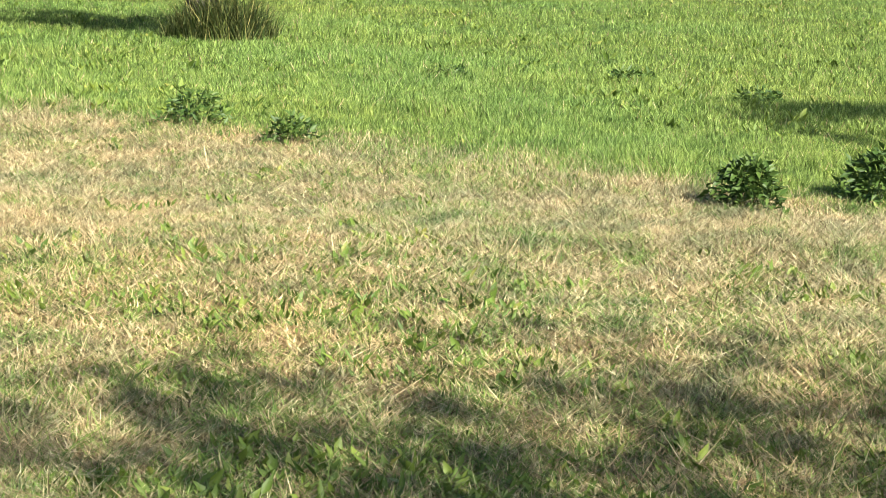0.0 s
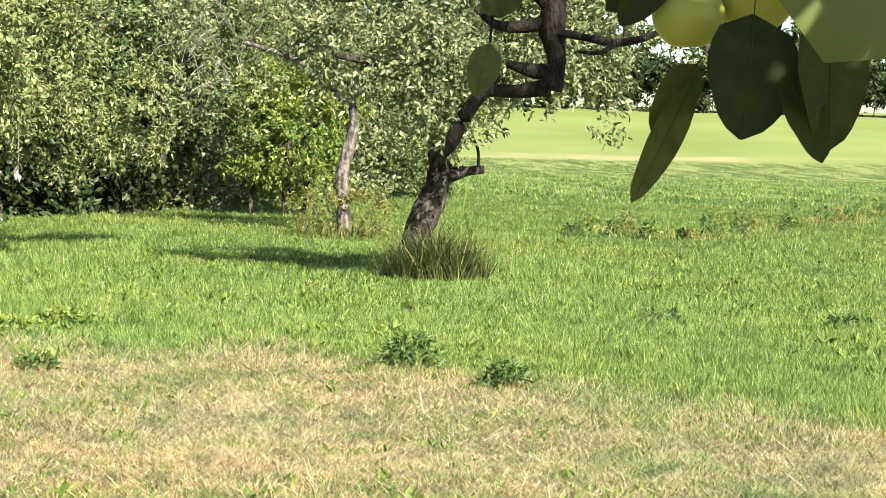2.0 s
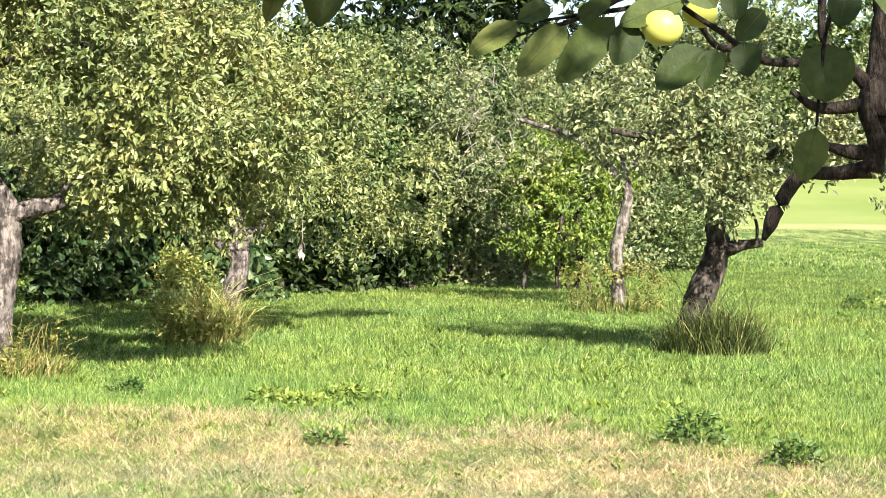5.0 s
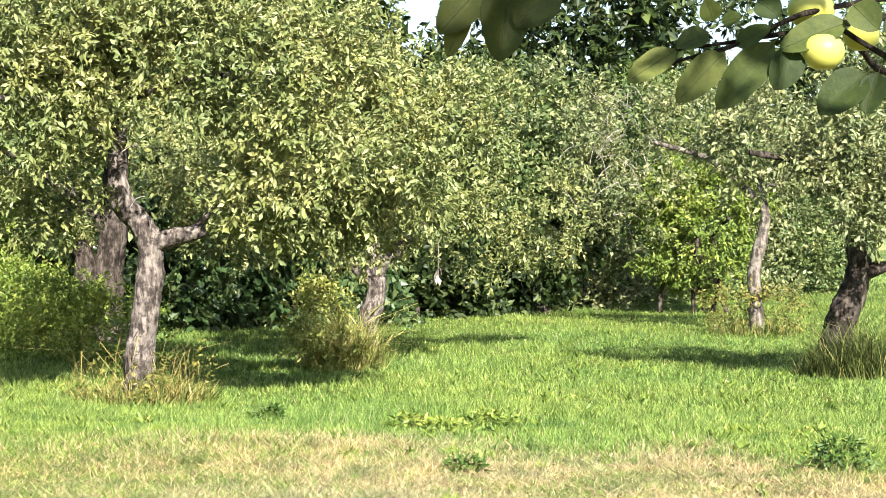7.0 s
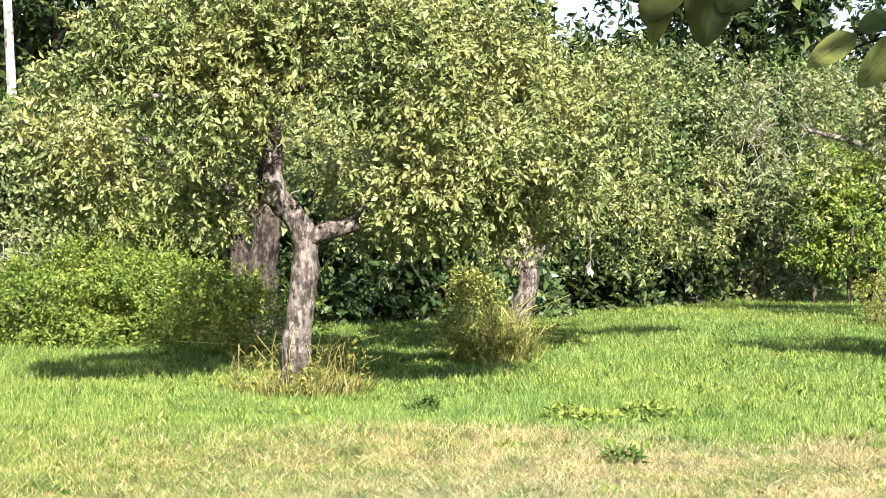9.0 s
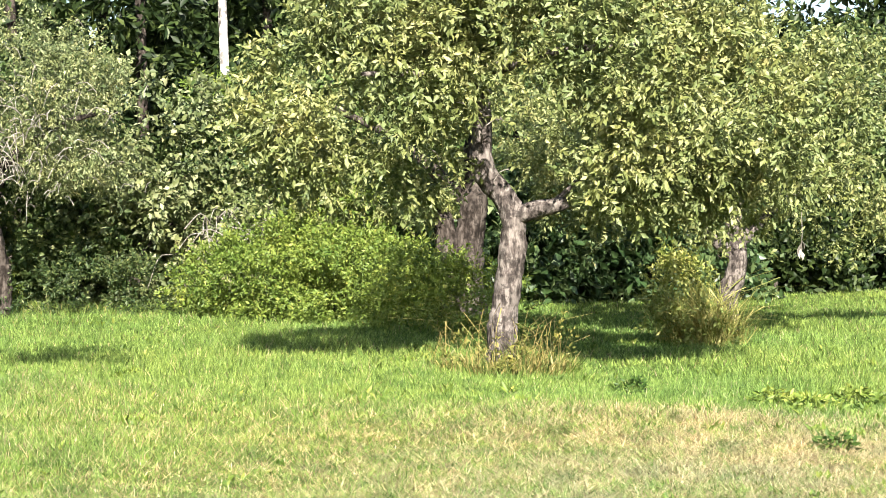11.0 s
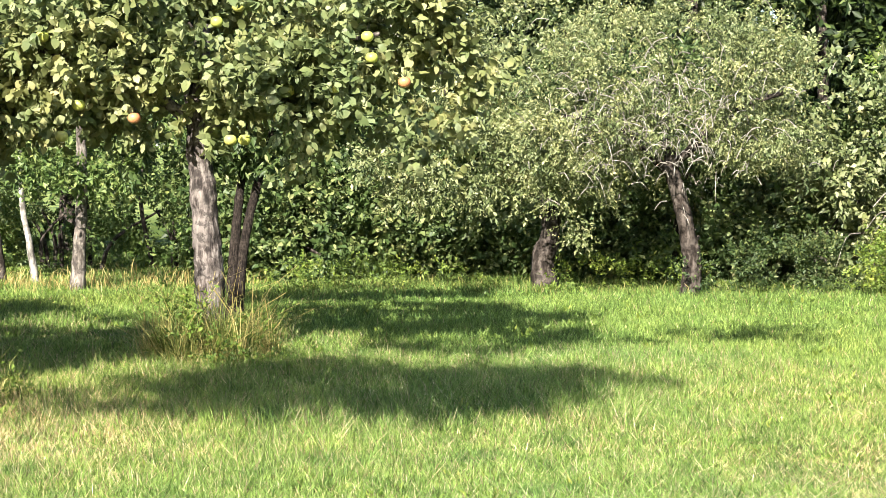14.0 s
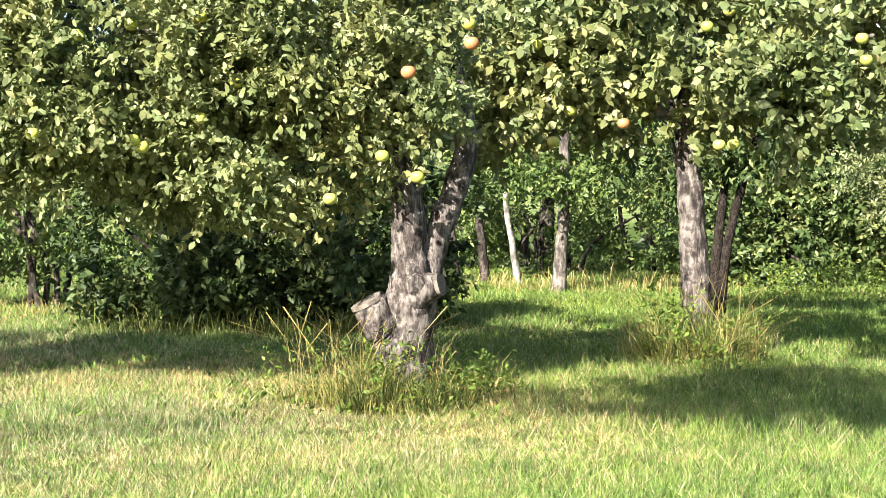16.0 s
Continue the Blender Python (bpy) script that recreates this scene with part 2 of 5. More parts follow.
def tube(pts, seg=10, step=0.06, rough=0.08, seed=0.0, cap=True):
    """A tapered limb with an uneven skin through points (x, y, z, r): vertices and triangles."""
    line = smooth_line(pts, step)
    c, r = line[:, :3], np.maximum(line[:, 3], 0.0004)
    d = unit(np.gradient(c, axis=0))
    ref = np.where(np.abs(d[:, 2:3]) > 0.9, np.array([[1.0, 0, 0]]), np.array([[0, 0, 1.0]]))
    a = unit(np.cross(d, ref))
    b = np.cross(d, a)
    th = np.linspace(0, 2 * np.pi, seg, endpoint=False)
    ring = np.cos(th)[None, :, None] * a[:, None] + np.sin(th)[None, :, None] * b[:, None]
    v = c[:, None] + ring * r[:, None, None]
    flat = v.reshape(-1, 3)
    bumps = 1 + rough * (wave(flat, 2.2 / max(r.max(), 0.03) ** 0.7, seed) + 0.6 * wave(flat, 6.5 / max(r.max(), 0.03) ** 0.7, seed + 2) + 0.4 * wave(flat, 17 / max(r.max(), 0.03) ** 0.7, seed + 5))
    v = c[:, None] + ring * (r[:, None] * bumps.reshape(len(c), seg))[:, :, None]
    n = len(c)
    i, j = np.meshgrid(np.arange(n - 1), np.arange(seg), indexing="ij")
    p, q = i * seg + j, i * seg + (j + 1) % seg
    tri = np.concatenate([np.stack([p, q, q + seg], -1).reshape(-1, 3), np.stack([p, q + seg, p + seg], -1).reshape(-1, 3)])
    verts = v.reshape(-1, 3)
    if cap:
        verts = np.vstack([verts, c[-1:]])
        m = len(verts) - 1
        jj = np.arange(seg)
        tri = np.vstack([tri, np.stack([(n - 1) * seg + jj, (n - 1) * seg + (jj + 1) % seg, np.full(seg, m)], -1)])
    return verts, tri


def joined(pieces):
    vs, fs, off = [], [], 0
    for v, f in pieces:
        vs.append(v)
        fs.append(f + off)
        off += len(v)
    return np.vstack(vs), np.vstack(fs)


def limb(name, pts, material, parent, seg=10, rough=0.08, seed=0.0, step=0.06, label=""):
    v, f = tube(pts, seg, step, rough, seed)
    me = np_mesh(name, v, f)
    me.polygons.foreach_set("use_smooth", np.ones(len(f), bool))
    return part_of(name, me, material, parent, label)


def leaf_blades(base, way, face, length, width, fold=0.25, fine=False):
    """Folded leaves of two triangles, or rounder ones of six, from base to tip."""
    side = unit(np.cross(way, face))
    up = np.cross(side, way)
    lift = up * (width * fold)[:, None]
    tip = base + way * length[:, None] - up * (length * 0.12)[:, None]
    if not fine:
        mid = base + way * (length * 0.48)[:, None]
        v = np.stack([base, mid + side * width[:, None] + lift, tip, mid - side * width[:, None] + lift], 1).reshape(-1, 3)
        i = np.arange(len(base)) * 4
        return v, np.vstack([np.stack([i, i + 1, i + 2], -1), np.stack([i, i + 2, i + 3], -1)])
    low, high = base + way * (length * 0.28)[:, None], base + way * (length * 0.68)[:, None] - up * (length * 0.05)[:, None]
    wide = side * width[:, None]
    v = np.stack([base, low + wide * 0.9 + lift, high + wide * 0.85 + lift, tip, high - wide * 0.85 + lift, low - wide * 0.9 + lift], 1).reshape(-1, 3)
    i = np.arange(len(base)) * 6
    return v, np.vstack([np.stack([i + a, i + b, i + c], -1) for a, b, c in ((0, 1, 5), (1, 2, 5), (2, 4, 5), (2, 3, 4))])


def crown_leaves(lobes, clumps, seed, size=0.085, per=16, spread=0.24, gap=-0.12, droop=0.25, thin=0.21, clear=None, fine=False, bough=0.2, twigs_each=11):
    """Leafy twigs in boughs over ellipsoid lobes (u, v, z, ru, rv, rz), with an uneven outline and deep gaps between the boughs."""
    rng = np.random.default_rng(seed)
    lob = np.array(lobes, float)
    area = (lob[:, 3] * lob[:, 5] + lob[:, 3] * lob[:, 4] + lob[:, 4] * lob[:, 5])
    nb = max(6, clumps // twigs_each)
    pick = rng.choice(len(lob), nb, p=area / area.sum())
    d = unit(rng.normal(size=(nb, 3)))
    shell = 0.5 + 0.55 * rng.random(nb) ** 0.5
    rag = 1 + 0.2 * wave(d * 1.0 + lob[pick, :3], 2.6, seed) + 0.12 * wave(d + lob[pick, :3], 7.0, seed + 1)
    c = lob[pick, :3] + d * lob[pick, 3:] * (shell * rag)[:, None]
    keep = wave(c, 2.4, seed * 0.7) + 0.4 * wave(c, 6.0, seed) + 0.25 * rng.normal(size=nb) > gap
    if clear:
        u0, u1, v1, z1 = clear
        keep &= ~((c[:, 0] > u0) & (c[:, 0] < u1) & (c[:, 1] < v1) & (c[:, 2] < z1))
    out = unit(d[keep] / lob[pick[keep], 3:])
    big = 0.6 + 0.8 * rng.random(keep.sum())
    c, out, big = (np.repeat(q, twigs_each, 0) for q in (c[keep], out, big))
    m = len(c)
    twig = unit(0.75 * out + 0.85 * unit(rng.normal(size=(m, 3))) + [0, 0, -droop + 0.3])
    c = c + twig * (bough * big * rng.random(m) ** 0.6)[:, None] + rng.normal(size=(m, 3)) * 0.3 * bough
    s = np.linspace(0, 1, per)[None, :, None] * spread * (0.6 + 0.8 * rng.random((m, 1, 1)))
    base = (c[:, None] + twig[:, None] * s + 0.016 * rng.normal(size=(m, per, 3))).reshape(-1, 3)
    way = unit(0.6 * np.repeat(twig, per, 0) + 0.8 * rng.normal(size=(m * per, 3)) + [0, 0, -droop])
    face = unit(rng.normal(size=(m * per, 3)) * 0.85 + np.repeat(out, per, 0) * 0.5 + [0, 0, 0.6])
    length = size * (0.6 + 0.75 * rng.random(m * per))
    return leaf_blades(base, way, face, length, length * thin * (0.75 + 0.5 * rng.random(m * per)), fine=fine)


def local(az):
    """Turns (right, away, up) as seen from the camera's place in that direction into the world."""
    a = radians(az)
    return np.array([[math.cos(a), math.sin(a), 0], [-math.sin(a), math.cos(a), 0], [0, 0, 1.0]])


def turned(pts, az):
    p = np.array(pts, float)
    p[:, :3] = p[:, :3] @ local(az)
    return p


def spot(az, d):
    a = radians(az)
    return (-math.sin(a) * d, math.cos(a) * d, lie(-math.sin(a) * d, math.cos(a) * d))


def lie(x, y):
    """Height of the ground."""
    r = math.hypot(x, y)
    s = min(max((r - 50) / 150, 0), 1)
    t = min(max((r - 90) / 110, 0), 1)
    return 0.7 * s * s * (3 - 2 * s) + 5.3 * t * t * (3 - 2 * t) + 0.02 * math.sin(x * 1.3 + 0.7 * math.sin(y)) * math.sin(y * 1.1)


def tree(name, az, d, label, stems, limbs, lobes, clumps, seed, bark=BARK_APPLE, leaf=LEAF_APPLE, size=0.076, category="tree", group="apple trees", z0=0.0, **more):
    """A tree: stems and limbs of points (right, away, up, radius) about its foot, and a crown."""
    foot = spot(az, d)
    t = thing(name, (foot[0], foot[1], foot[2] + z0 - 0.03), label, category, group)
    for i, s in enumerate(stems):
        limb("trunk", turned(s, az), bark, t, 26, 0.13, seed + i, 0.03)
    for i, s in enumerate(limbs):
        limb("limb", turned(s, az), bark, t, 8, 0.14, seed + 3 + i, 0.06)
    lob = np.array(lobes, float)
    v, f = crown_leaves(lob, clumps, seed, size, **more)
    part_of("crown", np_mesh("crown", v @ local(az), f), leaf, t)
    return t


# ================= ground =================
def ground_sheet():
    rings = np.concatenate([np.linspace(0.5, 60, 120), np.geomspace(62, 3500, 60)])
    spokes = 240
    a = np.linspace(0, 2 * np.pi, spokes, endpoint=False)
    v = np.array([(r * math.cos(t), r * math.sin(t), lie(r * math.cos(t), r * math.sin(t))) for r in rings for t in a] + [(0, 0, lie(0, 0))])
    i, j = np.meshgrid(np.arange(len(rings) - 1), np.arange(spokes), indexing="ij")
    p, q = i * spokes + j, i * spokes + (j + 1) % spokes
    tri = np.concatenate([np.stack([p, p + spokes, q + spokes], -1).reshape(-1, 3), np.stack([p, q + spokes, q], -1).reshape(-1, 3)])
    jj = np.arange(spokes)
    tri = np.vstack([tri, np.stack([jj, (jj + 1) % spokes, np.full(spokes, len(v) - 1)], -1)])
    me = np_mesh("ground", v, tri)
    me.polygons.foreach_set("use_smooth", np.ones(len(tri), bool))
    return tagged(part_of("ground", me, SOIL), "sunlit orchard meadow, scorched straw lawn and green grass", "ground", kind="structure")


ground_sheet()


def lie_np(p):
    r = np.hypot(p[:, 0], p[:, 1])
    s, t = np.clip((r - 50) / 150, 0, 1), np.clip((r - 90) / 110, 0, 1)
    return 0.7 * s * s * (3 - 2 * s) + 5.3 * t * t * (3 - 2 * t) + 0.02 * np.sin(p[:, 0] * 1.3 + 0.7 * np.sin(p[:, 1])) * np.sin(p[:, 1] * 1.1)


def grass_field(name, n, near, far, tall, wide, seed, label, az0=-30.0, az1=76.0, power=1.0):
    """Single blades of grass over a sector of the meadow."""
    rng = np.random.default_rng(seed)
    r = near * (far / near) ** (rng.random(n) ** power)
    a = np.radians(az0 + (az1 - az0) * rng.random(n))
    p = np.stack([-np.sin(a) * r, np.cos(a) * r, np.zeros(n)], 1)
    lush = wave(p, 1.3, 1.0) + 0.6 * wave(p, 4.0, 2.0) + 0.5 * wave(p, 11.0, 3.0)
    dry = np.clip((13.5 - p[:, 1] - 1.0 * np.maximum(p[:, 0], 0)) / 2, 0, 1) * np.clip((p[:, 0] + 6.5) / 3, 0.15, 1)
    h = tall * (0.55 + 0.75 * rng.random(n)) * (1 + 0.4 * lush) * (1.12 - 0.12 * np.clip((p[:, 0] + 8) / 5, 0, 1)) * (1 - 0.12 * dry)
    p[:, 2] = lie_np(p) - 0.004
    lean = rng.normal(size=(n, 2)) * (0.5 + 0.8 * dry)[:, None]
    th = rng.random(n) * 2 * np.pi
    w = wide * (0.6 + 0.8 * rng.random(n))
    side = np.stack([np.cos(th) * w, np.sin(th) * w, np.zeros(n)], 1)
    tip = p + np.stack([lean[:, 0] * h, lean[:, 1] * h, h], 1)
    v = np.stack([p - side, p + side, tip], 1).reshape(-1, 3)
    i = np.arange(n) * 3
    return tagged(part_of(name, np_mesh(name, v, np.stack([i, i + 1, i + 2], -1)), BLADE), label, "grass", kind="stuff")


grass_field("lawn_grass", 190000, 3.9, 9.2, 0.046, 0.004, 11, "short mown lawn, straw and green blades mixed", -29.0, 12.0)
grass_field("lawn_grass", 560000, 8.2, 16.0, 0.05, 0.0032, 14, "short mown lawn, straw and green blades mixed", -29.0, 73.0)
grass_field("meadow_grass", 600000, 13.0, 50.0, 0.068, 0.0058, 12, "bright green meadow grass in sun", -28.0, 74.0, 1.15)
grass_field("pasture_grass", 16000, 46.0, 85.0, 0.12, 0.02, 15, "rough pasture grass beyond the orchard", -26.0, -2.0, 0.7)
grass_field("rank_grass", 20000, 11.2, 15.9, 0.125, 0.0036, 17, "lush long grass in the shade of the trees", 35.0, 55.0)
grass_field("rank_grass", 26000, 8.6, 21.0, 0.085, 0.0038, 16, "longer green blades standing above the lawn", 14.0, 73.0)
grass_field("rank_grass", 30000, 4.5, 24.0, 0.1, 0.0033, 13, "longer grass blades standing above the lawn")

# ================= orchard trees =================
tree("apple_tree", -4.2, 20.1, "leaning dark-barked apple tree with a cut stub limb", [
    [(0, 0, -0.1, 0.24), (0.03, 0, 0.15, 0.2), (0.12, 0, 0.55, 0.165), (0.27, 0, 1.0, 0.15), (0.33, 0, 1.25, 0.14), (0.3, 0.05, 1.55, 0.12), (0.38, 0.1, 1.8, 0.11), (0.3, 0.2, 2.4, 0.08)]],
    [[(0.3, 0, 1.12, 0.09), (0.5, -0.05, 1.2, 0.075), (0.64, -0.08, 1.23, 0.06), (0.78, -0.1, 1.25, 0.05)],
     [(0.74, -0.1, 1.25, 0.02), (0.72, -0.1, 1.5, 0.018), (0.55, -0.05, 1.75, 0.02)],
     [(0.33, 0.1, 1.7, 0.09), (0.7, -0.7, 2.1, 0.06), (1.2, -1.5, 2.35, 0.03)],
     [(0.3, 0.1, 1.9, 0.07), (-0.2, -0.6, 2.3, 0.05), (-0.8, -1.4, 2.4, 0.03)]],
    [(0.58, -0.7, 2.7, 1.3, 0.77, 0.81), (-0.24, -0.7, 2.51, 0.81, 0.58, 0.72), (1.43, -0.8, 2.32, 0.77, 0.58, 0.49), (1.54, -0.9, 1.98, 0.34, 0.49, 0.19), (0.19, -0.9, 1.98, 0.72, 0.68, 0.28)],
    2900, 1, bark=BARK_DARK, leaf=LEAF_OLIVE, gap=0.12)
tree("apple_tree", -2.1, 28.0, "slender pale-barked apple tree in a weedy ring", [
    [(0, 0, -0.1, 0.13), (-0.02, 0, 0.5, 0.1), (-0.05, 0, 1.0, 0.1), (0.08, 0, 1.6, 0.09), (0.1, 0, 1.95, 0.07), (0.0, 0.2, 2.6, 0.05)]],
    [[(0.1, 0.1, 2.0, 0.06), (-0.7, 0.1, 2.7, 0.05), (-1.6, 0.0, 3.0, 0.03)], [(0.05, 0.1, 2.2, 0.05), (0.8, 0.2, 2.8, 0.03)]],
    [(0.5, 0.3, 3.15, 1.4, 1.1, 0.8), (0.9, 0.3, 2.7, 0.9, 1.0, 0.6), (-0.7, 0.3, 3.5, 0.9, 0.9, 0.6)], 1700, 2, bark=BARK_GREY, leaf=LEAF_OLIVE)
tree("apple_tree", 10.4, 20.6, "wide low apple tree rising from a thicket", [
    [(0.05, 0, -0.1, 0.14), (0.05, 0, 0.5, 0.12), (0.15, 0, 0.95, 0.11), (0.1, 0.1, 1.4, 0.09)]],
    [[(0.12, 0, 1.0, 0.08), (-0.8, 0, 1.7, 0.06), (-1.6, 0, 2.0, 0.03)], [(0.12, 0, 1.1, 0.08), (0.8, 1.0, 1.7, 0.05), (1.6, 2.4, 1.9, 0.03)], [(0.1, 0.1, 1.3, 0.07), (0.3, 0.1, 2.2, 0.05), (0.4, 0.1, 3.0, 0.03)]],
    [(-1.1, 0, 2.15, 1.15, 0.9, 0.75), (0.2, 0.1, 2.3, 1.3, 0.9, 0.85), (1.5, 2.6, 2.0, 1.1, 0.6, 0.65), (0.3, 0.2, 2.9, 1.2, 0.9, 0.75), (2.25, 2.6, 1.72, 0.65, 0.5, 0.33), (0.0, 0.1, 3.45, 0.9, 0.7, 0.55), (-1.5, 0.1, 1.8, 0.6, 0.5, 0.3), (0.25, -0.6, 1.6, 0.7, 0.35, 0.3)],
    5200, 3, leaf=LEAF_APPLE)
tree("old_apple_tree", 5.2, 34.0, "old apple tree with a dark slanting trunk at the wood's edge", [
    [(0.28, 0, -0.1, 0.24), (0.16, 0, 0.3, 0.2), (-0.08, 0, 0.8, 0.17), (-0.35, 0.1, 1.5, 0.14), (-0.6, 0.1, 2.2, 0.1)]], [],
    [(0.2, 0.3, 2.75, 2.3, 1.4, 1.15), (-1.6, 0.3, 2.5, 1.4, 1.2, 0.9), (1.9, 0.3, 2.6, 1.3, 1.2, 1.0), (0.3, 0.4, 3.7, 1.9, 1.3, 0.9)], 3200, 4, bark=BARK_DARK, leaf=LEAF_OLIVE, size=0.09)
tree("apple_tree", 17.4, 17.0, "apple tree with a crooked pale trunk and stub limb", [
    [(0, 0, -0.1, 0.165), (0.0, 0, 0.2, 0.14), (0.02, 0, 0.55, 0.13), (0.08, 0, 1.0, 0.125), (0.1, 0, 1.35, 0.12), (0.02, 0.02, 1.62, 0.11), (-0.17, 0.03, 1.85, 0.11), (-0.2, 0.05, 2.25, 0.085), (-0.18, 0.1, 2.9, 0.06)]],
    [[(0.08, 0, 1.42, 0.1), (0.3, -0.05, 1.5, 0.085), (0.45, -0.1, 1.53, 0.075), (0.6, -0.12, 1.58, 0.055)],
     [(0.5, -0.05, 1.6, 0.025), (0.95, 0.1, 1.95, 0.02), (1.8, 0.1, 2.2, 0.012)],
     [(-0.18, 0.1, 2.7, 0.04), (-0.6, -0.8, 2.7, 0.03), (-1.2, -1.6, 2.65, 0.02)],
     [(-0.18, 0.1, 2.75, 0.045), (0.4, -0.8, 2.9, 0.035), (1.1, -1.6, 2.9, 0.025)]],
    [(-1.28, -0.9, 2.68, 0.81, 0.57, 0.47), (-0.57, -0.9, 2.97, 1.13, 0.76, 0.62), (0.57, -0.9, 2.97, 1.23, 0.85, 0.62), (1.37, -0.9, 2.35, 1.08, 0.85, 0.71), (2.04, -0.9, 2.0, 0.66, 0.57, 0.36), (1.23, -0.9, 1.97, 0.76, 0.57, 0.36), (-1.65, -0.7, 2.17, 0.57, 0.57, 0.38), (-0.85, -0.3, 1.93, 0.47, 0.38, 0.28), (0.28, 0.1, 3.86, 1.13, 0.76, 0.47)],
    7600, 5, leaf=LEAF_APPLE, size=0.074, clear=(-0.6, 0.9, 0.35, 2.6))
# this trunk stands in shade; the dark bark puts that into its colour
tree("old_apple_tree", 18.8, 24.6, "thick hollow-sided old apple tree behind herbs", [
    [(0.05, 0, -0.1, 0.36), (0.08, 0, 0.4, 0.27), (0.14, 0, 1.0, 0.21), (0.22, 0, 1.7, 0.17), (0.22, 0.1, 2.6, 0.12)], [(0.0, -0.08, 0.25, 0.2), (-0.09, -0.12, 0.7, 0.17), (-0.17, -0.12, 1.1, 0.145), (-0.21, -0.1, 1.5, 0.11), (-0.19, -0.08, 1.62, 0.05)]],
    [[(0.1, 0, 1.6, 0.12), (-0.8, 0, 2.4, 0.07), (-1.8, 0, 2.9, 0.04)]],
    [(-0.9, 0.2, 3.0, 1.7, 1.5, 1.1), (1.0, 0.2, 3.2, 1.8, 1.5, 1.2), (-1.9, 0.1, 2.0, 1.0, 1.1, 0.8), (-0.9, -0.2, 1.9, 0.8, 0.7, 0.4), (2.4, 0.3, 2.3, 1.2, 1.1, 0.9)], 3200, 6, bark=BARK_DARK, leaf=LEAF_APPLE, size=0.08)
tree("apple_tree", 33.2, 24.6, "lichen-grey apple tree with drooping twigs", [
    [(0.0, 0, -0.1, 0.17), (0.02, 0, 0.15, 0.14), (0.05, 0, 0.5, 0.125), (-0.06, 0, 1.1, 0.11), (-0.2, 0, 1.7, 0.1), (-0.3, 0.1, 2.4, 0.07)]],
    [[(-0.15, 0, 1.6, 0.07), (-0.9, -0.2, 2.3, 0.05), (-1.7, -0.2, 2.5, 0.025)], [(-0.2, 0, 1.8, 0.07), (0.6, -0.2, 2.5, 0.05), (1.4, -0.2, 2.8, 0.025)]],
    [(-0.9, 0, 3.1, 0.6, 1.0, 1.1), (0.1, -0.2, 3.3, 0.55, 0.9, 1.2), (0.9, 0, 3.1, 0.6, 0.9, 0.8), (-1.6, 0, 2.7, 0.5, 0.9, 0.8), (-1.15, 0, 2.3, 0.95, 1.0, 0.7), (0.95, 0, 2.6, 0.85, 1.0, 0.85), (-1.4, -0.2, 1.35, 0.35, 0.4, 0.5), (-1.7, 0, 1.9, 0.5, 0.5, 0.6), (0.5, 0, 2.1, 0.6, 0.7, 0.45)],
    5600, 7, bark=BARK_DARK, leaf=LEAF_PALE, droop=0.5, size=0.056, bough=0.16, twigs_each=9)
tree("old_apple_tree", 37.7, 26.4, "dark old apple tree in the hedge's shade", [
    [(0.0, 0, -0.1, 0.2), (-0.05, 0, 0.4, 0.17), (0.08, 0, 0.9, 0.14), (0.0, 0.1, 1.6, 0.1)]], [],
    [(-1.2, 0, 2.0, 1.5, 1.2, 0.9), (0.3, 0.1, 2.1, 1.2, 1.2, 0.8), (-0.6, 0.2, 3.1, 1.3, 1.2, 1.0)], 2400, 8, bark=BARK_DARK, leaf=LEAF_PALE, size=0.085, droop=0.4)
tree("fruiting_apple_tree", 48.3, 16.1, "straight-trunked apple tree hung with apples", [
    [(0, 0, -0.1, 0.17), (0.0, 0, 0.25, 0.135), (-0.02, 0, 0.85, 0.125), (-0.06, 0, 1.6, 0.11), (-0.09, 0, 2.1, 0.1), (-0.04, 0.1, 3.0, 0.06)]],
    [[(-0.08, 0, 2.0, 0.06), (0.6, -0.1, 2.7, 0.04), (1.5, -0.2, 2.9, 0.02)], [(-0.08, 0, 2.1, 0.06), (-0.8, -0.1, 2.6, 0.04), (-1.6, -0.2, 2.8, 0.02)]],
    [(0.0, 0, 2.95, 1.95, 0.75, 0.55), (-1.55, -0.1, 2.7, 1.1, 0.65, 0.6), (1.5, -0.2, 2.5, 0.8, 0.7, 0.55), (0.4, -0.5, 2.35, 0.75, 0.4, 0.33), (-0.5, -0.4, 2.4, 0.6, 0.4, 0.3), (-0.2, 0.6, 3.8, 1.3, 0.7, 0.5)],
    5200, 9, leaf=LEAF_FRUIT, size=0.094, thin=0.3, fine=True, gap=-0.05)
